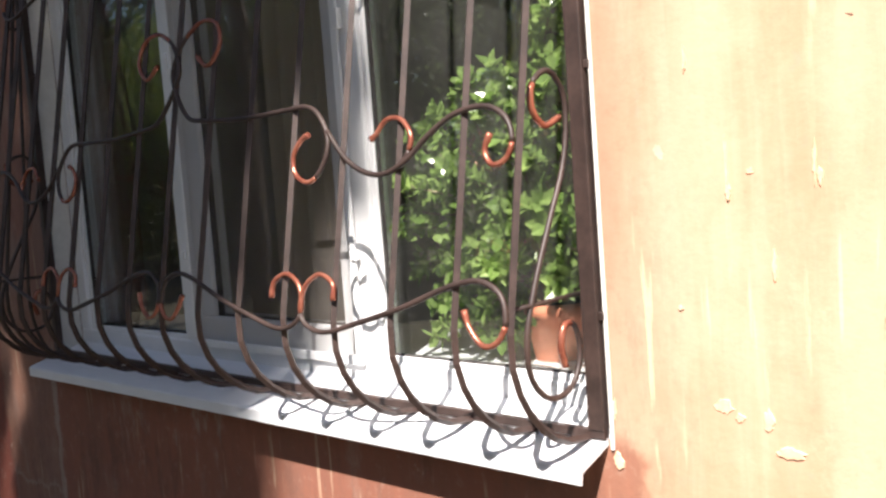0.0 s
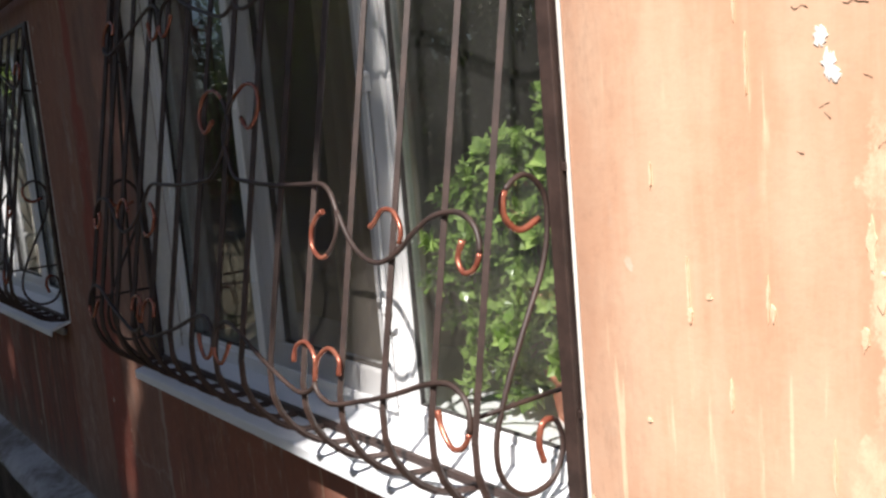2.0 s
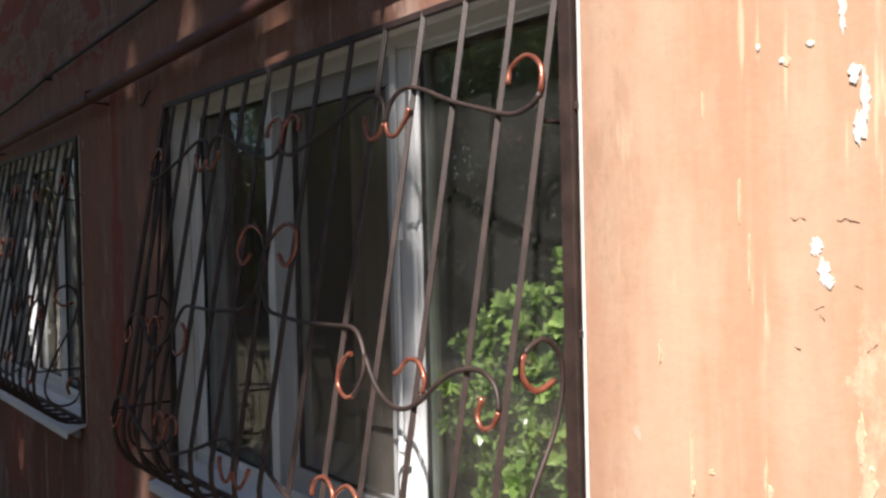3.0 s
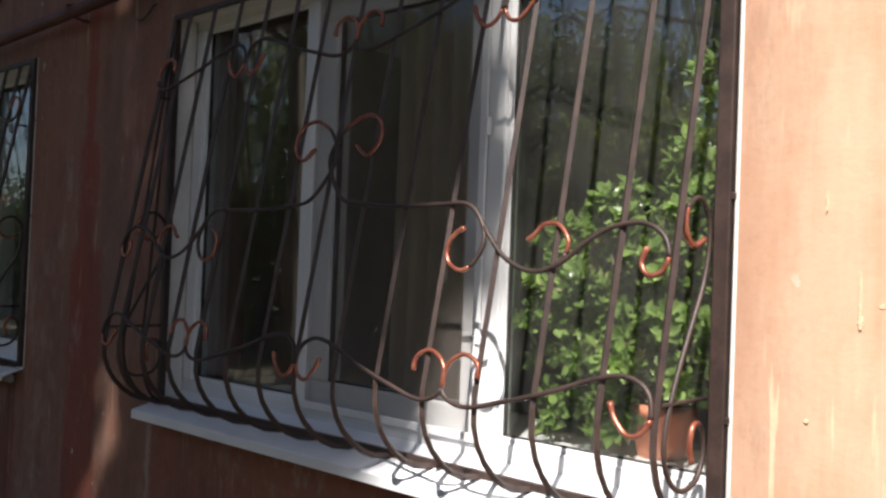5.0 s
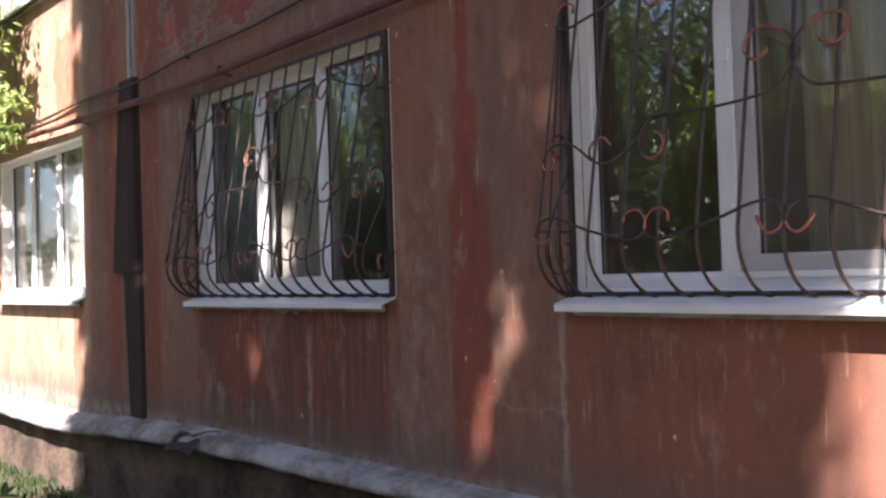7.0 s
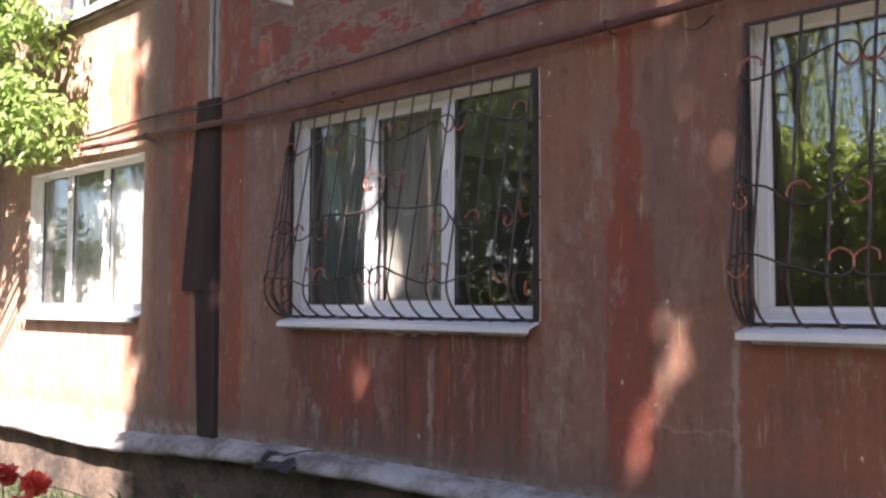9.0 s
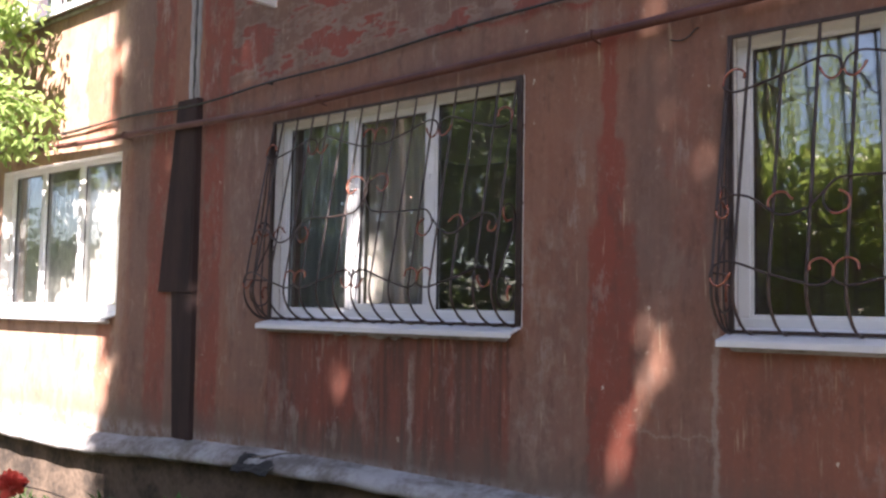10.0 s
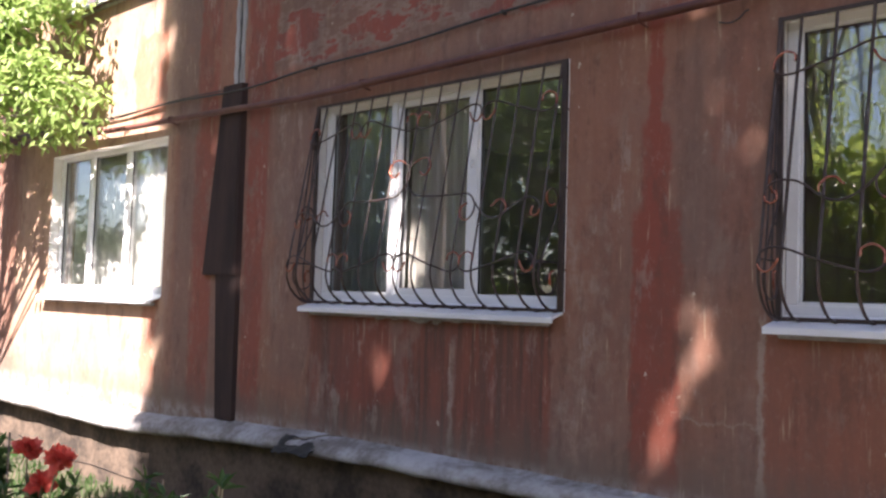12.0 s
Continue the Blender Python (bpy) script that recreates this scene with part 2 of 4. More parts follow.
COPPER = simple("copper_paint", (0.26, 0.075, 0.048), (0.43, 0.165, 0.105), 30, 0.27, 0.5, depth=0.3, dist=0.001)
BROWN = simple("brown_sheet_metal", (0.020, 0.010, 0.009), (0.044, 0.022, 0.018), 3, 0.85, 0.0, stretch=(2, 2, 0.3))
PIPE = simple("red_brown_pipe_paint", (0.085, 0.030, 0.025), (0.14, 0.055, 0.043), 5, 0.6)
CABLE = simple("black_rubber", (0.03, 0.027, 0.026), (0.05, 0.045, 0.042), 20, 0.6)
CEMENT = simple("cement", (0.17, 0.15, 0.135), (0.41, 0.41, 0.42), 2.6, 0.9, depth=0.6, dist=0.02)
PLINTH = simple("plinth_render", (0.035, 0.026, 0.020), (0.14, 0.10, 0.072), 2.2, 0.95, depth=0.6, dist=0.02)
CAULK = simple("grey_sealant", (0.20, 0.18, 0.17), (0.42, 0.41, 0.40), 3, 0.8, stretch=(2, 2, 0.4))
PLASTER = simple("bare_plaster", (0.66, 0.64, 0.6), (0.85, 0.83, 0.8), 12, 0.9, depth=0.5)
SCRAPE = simple("scraped_paint", (0.72, 0.47, 0.30), (0.80, 0.60, 0.42), 40, 0.9, depth=0.3)
CRACK = simple("crack_shadow", (0.10, 0.05, 0.03), (0.2, 0.11, 0.07), 20, 0.95)
TERRACOTTA = simple("terracotta", (0.62, 0.20, 0.11), (0.76, 0.31, 0.19), 9, 0.75)
SOIL = simple("soil", (0.035, 0.033, 0.018), (0.085, 0.072, 0.045), 3, 0.95, depth=0.8, dist=0.03)
BARK = simple("bark", (0.10, 0.075, 0.055), (0.24, 0.2, 0.16), 6, 0.9, stretch=(3, 3, 0.6), depth=0.8, dist=0.02)
STEM = simple("green_brown_stem", (0.16, 0.13, 0.07), (0.30, 0.25, 0.15), 12, 0.8)
JADE = leaf_material("jade_leaf", (0.10, 0.19, 0.035), (0.37, 0.50, 0.16), 0.2)
LEAF = leaf_material("tree_leaf", (0.04, 0.072, 0.02), (0.115, 0.155, 0.045), 0.45)
YOUNG_LEAF = leaf_material("light_tree_leaf", (0.16, 0.24, 0.05), (0.42, 0.48, 0.12), 0.4)
VINE = leaf_material("maple_leaf", (0.20, 0.31, 0.08), (0.42, 0.54, 0.19), 0.45)
FLOWER_LEAF = leaf_material("peony_leaf", (0.035, 0.09, 0.025), (0.09, 0.17, 0.05), 0.4)
PETAL = leaf_material("red_petal", (0.62, 0.06, 0.05), (0.82, 0.20, 0.15), 0.6)
ROOM = simple("room_wallpaper", (0.36, 0.31, 0.25), (0.44, 0.38, 0.3), 2, 0.9)
ROOM_FLOOR = simple("room_floor", (0.14, 0.085, 0.05), (0.2, 0.13, 0.08), 3, 0.5)
TULLE = cloth_material("pale_curtain", (0.78, 0.75, 0.70))
SHEER = cloth_material("sheer_white_curtain", (0.86, 0.85, 0.82), 0.3)
BLUE_CLOTH = cloth_material("blue_grey_curtain", (0.52, 0.58, 0.62))
BEIGE_CLOTH = cloth_material("beige_curtain", (0.80, 0.68, 0.51), 0.25)
BROWN_CLOTH = cloth_material("dark_brown_curtain", (0.14, 0.10, 0.08), 0.15)
TAR = simple("tar_paper", (0.012, 0.012, 0.012), (0.04, 0.038, 0.036), 10, 0.8, depth=0.6)

# ---- building blocks ----


def box(bm, x0, x1, y0, y1, z0, z1):
    v = [bm.verts.new((x, y, z)) for z in (z0, z1) for y in (y0, y1) for x in (x0, x1)]
    for f in ((0, 2, 3, 1), (4, 5, 7, 6), (0, 1, 5, 4), (1, 3, 7, 5), (3, 2, 6, 7), (2, 0, 4, 6)):
        bm.faces.new([v[i] for i in f])
    return bm


def boxes(*rows, bevel=0.0):
    bm = bmesh.new()
    for r in rows:
        box(bm, *r)
    if bevel:
        bmesh.ops.bevel(bm, geom=bm.edges[:], offset=bevel, segments=2, affect="EDGES", profile=0.5)
    return bm


def spline(points, n=6):
    """A smooth line through the points."""
    p = [Vector(q) for q in points]
    p = [p[0] * 2 - p[1], *p, p[-1] * 2 - p[-2]]
    out = []
    for a, b, c, d in zip(p, p[1:], p[2:], p[3:]):
        for i in range(n):
            t = i / n
            out.append(0.5 * (2 * b + (c - a) * t + (2 * a - 5 * b + 4 * c - d) * t * t + (3 * b - a - 3 * c + d) * t ** 3))
    return out + [p[-2]]


def tube(bm, line, radius, sides=8):
    """A round bar along a line; radius may be a number or one for each point."""
    line = [Vector(p) for p in line]
    rad = radius if isinstance(radius, (list, tuple)) else [radius] * len(line)
    rings, up = [], None
    for i, p in enumerate(line):
        d = (line[min(i + 1, len(line) - 1)] - line[max(i - 1, 0)]).normalized()
        if up is None:
            up = d.orthogonal().normalized()
        up = (up - d * up.dot(d)).normalized()
        side = d.cross(up)
        rings.append([bm.verts.new(p + (up * math.cos(a) + side * math.sin(a)) * rad[i]) for a in (2 * math.pi * (j + 0.5) / sides for j in range(sides))])
    for r, s in zip(rings, rings[1:]):
        for j in range(sides):
            bm.faces.new((r[j], r[(j + 1) % sides], s[(j + 1) % sides], s[j])).smooth = sides > 4
    bm.faces.new(rings[0][::-1])
    bm.faces.new(rings[-1])
    return bm


def mesh(name, bm, material):
    bmesh.ops.recalc_face_normals(bm, faces=bm.faces[:])
    me = bpy.data.meshes.new(name)
    bm.to_mesh(me)
    bm.free()
    me.materials.append(material)
    return me


def part(name, bm, material, parent, label="", at=None):
    """One mesh object under a thing or a part; bm may be a mesh that is shared."""
    ob = new(name, mesh(name, bm, material) if isinstance(bm, bmesh.types.BMesh) else bm)
    ob.parent = parent
    if at is not None:
        ob.location = at
    return tagged(ob, label)


def thing(name, label, category, at=(0, 0, 0), group="", kind=""):
    ob = new(name)
    ob.location = at
    ob.empty_display_size = 0.1
    return tagged(ob, label, category, group, kind)


def solid(name, bm, material, label, category="", kind="", group=""):
    return tagged(new(name, mesh(name, bm, material)), label, category, group, kind)


def leaves(name, rows, material, parent, label=""):
    """A crown in one mesh: rows of place, direction, normal, length, width."""
    verts, faces = [], []
    shape = ((0, 0, 0), (0.28, 0.42, 0.06), (0.62, 0.44, 0.05), (1, 0, -0.08), (0.62, -0.44, 0.05), (0.28, -0.42, 0.06), (0.5, 0, -0.03))
    for at, along, normal, length, width in rows:
        a = along.normalized()
        s = a.cross(normal)
        s = s.normalized() if s.length > 1e-4 else a.orthogonal().normalized()
        n = s.cross(a)
        k = len(verts)
        verts += [tuple(at + a * length * u + s * width * w + n * length * h) for u, w, h in shape]
        faces += [(k, k + 1, k + 6), (k + 1, k + 2, k + 6), (k + 2, k + 3, k + 6), (k + 3, k + 4, k + 6), (k + 4, k + 5, k + 6), (k + 5, k, k + 6)]
    me = bpy.data.meshes.new(name)
    me.from_pydata(verts, [], faces)
    me.materials.append(material)
    ob = new(name, me)
    ob.parent = parent
    return tagged(ob, label)


rnd = random.Random(7)


def rand_dir(r=rnd):
    while True:
        v = Vector((r.uniform(-1, 1), r.uniform(-1, 1), r.uniform(-1, 1)))
        if 0.05 < v.length < 1:
            return v.normalized()

# ---- the wall ----
W, H, Z0 = 2.245, 1.45, 1.6                # the window openings
W_FAR, X_FAR = 2.32, -7.88              # the sunlit window is a little wider
OPENINGS = [(0.0, Z0, W), (-3.46, Z0, W), (X_FAR, Z0, W_FAR), (X_FAR, 4.56, W_FAR), (-3.46, 4.56, W), (0.0, 4.56, W)]
X0, X1, TOP, THICK = -16.0, 9.0, 6.6, 0.36


def wall_mesh():
    bm = bmesh.new()
    xs = sorted({X0, X1, *(x for x, _, _ in OPENINGS), *(x + w for x, _, w in OPENINGS)})
    zs = sorted({-0.6, TOP, *(z for _, z, _ in OPENINGS), *(z + H for _, z, _ in OPENINGS)})
    grid = {}

    def open_cell(i, j):
        if not (0 <= i < len(xs) - 1 and 0 <= j < len(zs) - 1):
            return True
        cx, cz = (xs[i] + xs[i + 1]) / 2, (zs[j] + zs[j + 1]) / 2
        return any(x < cx < x + w and z < cz < z + H for x, z, w in OPENINGS)

    def v(i, j, y):
        if (i, j, y) not in grid:
            grid[i, j, y] = bm.verts.new((xs[i], y, zs[j]))
        return grid[i, j, y]
    for i in range(len(xs) - 1):
        for j in range(len(zs) - 1):
            if open_cell(i, j):
                continue
            for y in (0.0, THICK):
                bm.faces.new((v(i, j, y), v(i + 1, j, y), v(i + 1, j + 1, y), v(i, j + 1, y)))
            for a, b, di, dj in (((i, j), (i + 1, j), 0, -1), ((i + 1, j), (i + 1, j + 1), 1, 0), ((i + 1, j + 1), (i, j + 1), 0, 1), ((i, j + 1), (i, j), -1, 0)):
                if open_cell(i + di, j + dj):
                    bm.faces.new((v(*a, 0.0), v(*b, 0.0), v(*b, THICK), v(*a, THICK)))
    return bm


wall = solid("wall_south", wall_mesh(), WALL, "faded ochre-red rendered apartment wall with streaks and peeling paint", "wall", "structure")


def blotch(cx, cz, w, h, seed, n=24):
    """A flake of plaster with a ragged outline, a little proud of the wall."""
    r = random.Random(seed)
    bm = bmesh.new()
    ring = [(cx + math.cos(a) * w * r.uniform(0.4, 1), cz + math.sin(a) * h * r.uniform(0.45, 1)) for a in (2 * math.pi * i / n for i in range(n))]
    low = [bm.verts.new((x, 0.001, z)) for x, z in ring]
    high = [bm.verts.new((cx + (x - cx) * 0.86, -0.0018 - 0.0004 * (seed % 6), cz + (z - cz) * 0.86)) for x, z in ring]
    for i in range(n):
        bm.faces.new((low[i], low[(i + 1) % n], high[(i + 1) % n], high[i]))
    bm.faces.new(high)
    return bm


for i, (cx, cz, w, h) in enumerate(((2.735, 2.478, 0.014, 0.02), (2.746, 2.438, 0.014, 0.032), (2.755, 2.425, 0.01, 0.014), (2.808, 2.655, 0.016, 0.035), (2.816, 2.70, 0.010, 0.05), (2.80, 2.735, 0.014, 0.02), (2.782, 2.835, 0.008, 0.05), (2.73, 2.79, 0.010, 0.007), (2.682, 2.772, 0.009, 0.006), (2.64, 2.80, 0.005, 0.009))):
    part("plaster_chip", blotch(cx, cz, w, h, i), PLASTER, wall, "white chip of bare plaster")
for i, (cx, cz, s) in enumerate(((2.705, 2.522, 0.013), (2.785, 2.517, 0.018), (2.738, 2.385, 0.008), (2.742, 2.37, 0.006), (2.70, 2.32, 0.006), (2.80, 2.42, 0.007), (2.82, 2.33, 0.01))):
    r = random.Random(i + 40)
    tilt = r.uniform(-0.9, 0.9)
    pts = [(cx + s * (u - 0.5) * 2 * math.cos(tilt), -0.0004, cz + s * (u - 0.5) * 2 * math.sin(tilt) + s * r.uniform(-0.22, 0.22)) for u in (0, 0.22, 0.4, 0.62, 0.85, 1)]
    part("crack", tube(bmesh.new(), pts, [0.0002 + 0.0009 * r.random() for _ in pts], 5), CRACK, wall, "dark crack in the render")
# broken plaster edge: its dark shadow line is modelled as a thin tube
part("plaster_break", tube(bmesh.new(), spline([(-0.31, 0.0, 3.09), (-0.25, -0.014, 3.072), (-0.20, -0.016, 3.085), (-0.17, -0.012, 3.115), (-0.155, 0.0, 3.125)], 5), 0.004, 6), CABLE, wall, "dark line for a broken plaster edge and its shadow")
for i, (cx, cz, w, h) in enumerate(((-2.72, 1.515, 0.07, 0.02), (-2.58, 1.522, 0.05, 0.025), (-2.36, 1.518, 0.16, 0.03), (-2.2, 1.508, 0.07, 0.022), (-2.02, 1.522, 0.08, 0.018), (-1.8, 1.525, 0.06, 0.012))):
    part("mortar_patch", blotch(cx, cz, w, h, i + 9, 18), CEMENT, wall, "crumbling mortar")
for i, (cx, cz, w, h) in enumerate(((2.47, 1.69, 0.026, 0.018), (2.50, 1.672, 0.012, 0.012), (2.548, 1.672, 0.013, 0.028), (2.585, 1.622, 0.03, 0.016), (2.495, 2.10, 0.004, 0.075), (2.497, 2.06, 0.006, 0.02), (2.535, 2.093, 0.008, 0.008),
                                    (2.64, 2.10, 0.004, 0.05), (2.648, 2.08, 0.006, 0.02), (2.617, 2.45, 0.0035, 0.06), (2.60, 2.56, 0.003, 0.05), (2.43, 2.29, 0.004, 0.03), (2.80, 2.19, 0.010, 0.05), (2.79, 2.06, 0.008, 0.03), (2.815, 2.13, 0.012, 0.04), (2.57, 1.93, 0.005, 0.04),
                                    (2.252, 1.66, 0.006, 0.03), (2.255, 1.56, 0.016, 0.022), (2.69, 2.77, 0.008, 0.014), (2.53, 2.72, 0.003, 0.04), (2.86, 2.36, 0.008, 0.03), (2.74, 1.86, 0.004, 0.05), (2.40, 1.86, 0.007, 0.006))):
    part("scrape", blotch(cx, cz, w, h, i + 60, 18), SCRAPE, wall, "pale scraped paint")
# the sealed joint between two wall panels


def smear(x0, x1, z0, z1, thick, seed):
    """A strip of filler smeared along a joint, with ragged edges."""
    r = random.Random(seed)
    bm, n, rows = bmesh.new(), 46, []
    for i in range(n + 1):
        z = z0 + (z1 - z0) * i / n
        a, b = x0 - 0.018 * r.random() ** 2, x1 + 0.018 * r.random() ** 2
        rows.append([bm.verts.new(p) for p in ((a, 0.001, z), (a + 0.008, -thick * r.uniform(0.5, 1), z), (b - 0.008, -thick * r.uniform(0.5, 1), z), (b, 0.001, z))])
    for p, q in zip(rows, rows[1:]):
        for j in range(3):
            bm.faces.new((p[j], p[j + 1], q[j + 1], q[j]))
    return bm


part("panel_joint", smear(-4.56, -4.515, 3.25, TOP - 0.01, 0.012, 3), CAULK, wall, "grey smeared sealant")
part("panel_joint", smear(-4.512, -4.482, 3.2, TOP - 0.01, 0.004, 4), CABLE, wall, "dark open joint")
part("panel_joint", smear(-4.478, -4.43, 3.3, TOP - 0.01, 0.010, 5), CAULK, wall, "grey smeared sealant")


def ledge_z(x):
    """Height of the cement ledge at the wall and at its nose."""
    s = min(1.0, max(0.0, (-x - 3.2) / 3.0))
    s = s * s * (3 - 2 * s)
    return 0.672 - 0.112 * s, 0.615 - 0.145 * s - 0.02 * min(1, max(0, (-x - 1.5) / 1.5))


def ledge_mesh():
    bm = bmesh.new()
    rings = []
    n = 170
    for i in range(n + 1):
        x = X0 + (X1 - X0) * i / n
        zw, zn = ledge_z(x)
        ring = []
        for y, z in ((0.01, zw + 0.01), (-0.05, zw - 0.015), (-0.12, (zw + zn) / 2 + 0.02), (-0.165, zn + 0.025), (-0.19, zn - 0.005), (-0.187, zn - 0.03), (-0.16, zn - 0.048), (-0.07, zn - 0.055), (0.01, zn - 0.06)):
            k = noise.noise(Vector((x * 2.1, y * 9, z * 4))) * 0.014 + noise.noise(Vector((x * 9, y * 20, z * 9))) * 0.006
            ring.append(bm.verts.new((x, y + (k if y < 0 else 0), z + k)))
        rings.append(ring)
    for a, b in zip(rings, rings[1:]):
        for j in range(len(a) - 1):
            bm.faces.new((a[j], a[j + 1], b[j + 1], b[j])).smooth = True
    return bm


solid("plinth_ledge", ledge_mesh(), CEMENT, "worn grey cement ledge along the foot of the wall", "ledge", "structure")
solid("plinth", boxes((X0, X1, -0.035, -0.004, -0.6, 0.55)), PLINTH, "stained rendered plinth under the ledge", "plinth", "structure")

# ---- ground and behind the wall ----
bm = bmesh.new()
bmesh.ops.create_grid(bm, x_segments=60, y_segments=60, size=1)
for v in bm.verts:
    v.co = Vector((v.co.x * abs(v.co.x) * 300, v.co.y * abs(v.co.y) * 300, 0))
    v.co.z = noise.noise(v.co * 0.6) * 0.03 - 0.15 if v.co.length < 30 else -0.15
solid("ground", bm, SOIL, "bare earth and short grass beside the house", "ground", "structure")
solid("roof_slab", boxes((X0, X1, -0.5, 8.0, TOP, TOP + 0.2)), CEMENT, "flat roof edge", "roof", "structure")
for i, (a, b) in enumerate(((-9.0, -4.62), (-4.5, -0.65), (-0.53, 3.6))):
    solid("room_back_%d" % (i + 1), boxes((a, b, 3.6, 3.7, 0.5, 3.4)), ROOM, "papered back wall of a dim room", "wall", "structure")
    solid("room_floor_%d" % (i + 1), boxes((a, b, THICK, 3.6, 0.6, 0.75)), ROOM_FLOOR, "brown floor of a dim room", "floor", "structure")
    solid("ceiling_%d" % (i + 1), boxes((a, b, THICK, 3.6, 3.3, 3.4)), REVEAL, "white ceiling of a dim room", "ceiling", "structure")
for i, x in enumerate((-9.06, -4.56, -0.59, 3.66)):
    solid("room_side_%d" % (i + 1), boxes((x - 0.055, x + 0.055, THICK, 3.7, 0.5, 3.4)), ROOM, "papered partition wall", "wall", "structure")
solid("upper_floor", boxes((X0, X1, THICK, 4.0, 3.41, 3.6)), REVEAL, "concrete floor slab", "floor", "structure")
solid("upper_back", boxes((X0, X1, 3.8, 3.9, 3.61, TOP)), ROOM, "papered back wall of the upper rooms", "wall", "structure")

# ---- windows ----
WY = 0.085                                # outer face of the plastic frames


def ring_rows(x0, x1, z0, z1, w, y0, y1):
    return ((x0, x1, y0, y1, z0, z0 + w), (x0, x1, y0, y1, z1 - w, z1), (x0, x0 + w, y0, y1, z0 + w, z1 - w), (x1 - w, x1, y0, y1, z0 + w, z1 - w))


def window(name, label, x, z, mullions=((0.68, 0.745), (1.478, 1.545)), sash=1, screen=True, grip=True, bead=False, W=W, stile=0.082):
    """A three-light plastic window in its opening, with a metal sill outside and a board inside."""
    win = thing(name, label, "window", (x, 0, z), "windows of the facade", "structure")
    part("window_frame", boxes(*ring_rows(0.004, W - 0.004, 0.016, H + 0.018, 0.060, WY, WY + 0.07), bevel=0.006), PVC, win)
    part("packing", boxes((0.0, W, WY + 0.01, WY + 0.06, 0.0, 0.016)), PVC, win)
    for m, n in mullions:
        part("mullion", boxes((m, n, WY, WY + 0.07, 0.076, H - 0.042), bevel=0.006), PVC, win)
    edges = [0.064, *(q for m in mullions for q in m), W - 0.064]
    for i in range(3):
        a, b = edges[2 * i], edges[2 * i + 1]
        z0, z1 = 0.076, H - 0.042
        y = WY + 0.035
        if i == sash:
            leaf_ = part("sash", boxes(*ring_rows(a - 0.004, b + 0.004, z0 - 0.004, z1 + 0.004, stile, WY + 0.016, WY + 0.085), bevel=0.007), PVC, win, "opening sash")
            part("gasket", boxes(*ring_rows(a + stile - 0.006, b - stile + 0.006, z0 + stile - 0.006, z1 - stile + 0.006, 0.006, WY + 0.03, WY + 0.05)), CABLE, leaf_, "dark rubber gasket")
            part("glass_pane", boxes((a + stile - 0.006, b - stile + 0.006, y + 0.012, y + 0.016, z0 + stile - 0.006, z1 - stile + 0.006)), GLASS, leaf_, "clear glass").visible_shadow = False
            if screen:
                sc = part("insect_screen", boxes(*ring_rows(a - 0.012, b + 0.012, z0 - 0.012, z1 + 0.012, 0.024, WY - 0.014, WY - 0.004), bevel=0.003), PVC, win, "white framed insect screen")
                part("netting", boxes((a + 0.01, b - 0.01, WY - 0.0095, WY - 0.0085, z0 + 0.01, z1 - 0.01)), SCREEN, sc, "grey insect netting")
        else:
            part("glazing_bead", boxes(*ring_rows(a - 0.003, b + 0.003, z0 - 0.003, z1 + 0.003, 0.018, WY + 0.012, WY + 0.034), bevel=0.004), PVC, win)
            part("gasket", boxes(*ring_rows(a + 0.014, b - 0.014, z0 + 0.014, z1 - 0.014, 0.005, WY + 0.02, WY + 0.033)), CABLE, win, "dark rubber gasket")
            part("glass_pane", boxes((a, b, y, y + 0.004, z0, z1)), GLASS, win, "clear glass").visible_shadow = False
            part("glass_pane", boxes((a, b, y + 0.018, y + 0.022, z0, z1)), GLASS, win, "clear glass").visible_shadow = False
    if grip:
        for m in (mullions[0][1] - 0.012, mullions[1][0] + 0.012):
            part("screen_clip", boxes((m - 0.011, m + 0.011, WY - 0.02, WY, 0.9, 0.95), bevel=0.003), PVC, win, "white plastic clip")
            part("screen_clip", boxes((m - 0.011, m + 0.011, WY - 0.02, WY, 0.33, 0.355), bevel=0.003), PVC, win, "white plastic clip")
    # plastered reveals
    for a, b in ((0.0, 0.004), (W - 0.004, W)):
        part("reveal", boxes((a, b, -0.003, WY, 0.0, H)), REVEAL, win, "white plastered reveal")
    part("reveal", boxes((0.004, W - 0.004, -0.003, WY, H - 0.003, H)), REVEAL, win, "white plastered reveal")
    if bead:
        part("edge_bead", boxes((W - 0.003, W + 0.005, -0.006, -0.0005, -0.02, H + 0.01), bevel=0.002), REVEAL, win, "white edge of the reveal")
    # folded metal sill
    bm = bmesh.new()
    prof = ((WY + 0.012, 0.032), (-0.096, -0.030), (-0.100, -0.034), (-0.100, -0.062), (-0.094, -0.064), (-0.090, -0.042), (WY + 0.012, 0.020))
    a = [bm.verts.new((-0.03 if y < 0 else 0.005, y, zz)) for y, zz in prof]
    b = [bm.verts.new((W - 0.013 if y < 0 else W - 0.005, y, zz)) for y, zz in prof]
    for i in range(len(prof)):
        j = (i + 1) % len(prof)
        bm.faces.new((a[i], a[j], b[j], b[i]))
    bm.faces.new(a)
    bm.faces.new(b[::-1])
    part("window_sill", bm, SHEET, win, "folded white metal outer sill")
    part("mortar", boxes((0.01, W - 0.09, -0.03, 0.0, -0.085, -0.046), bevel=0.012), CEMENT, win, "rough mortar under the sill")
    part("inner_sill", boxes((0.0, W, WY + 0.075, 0.62, 0.03, 0.06), bevel=0.008), PVC, win, "white inner window board")
    return win


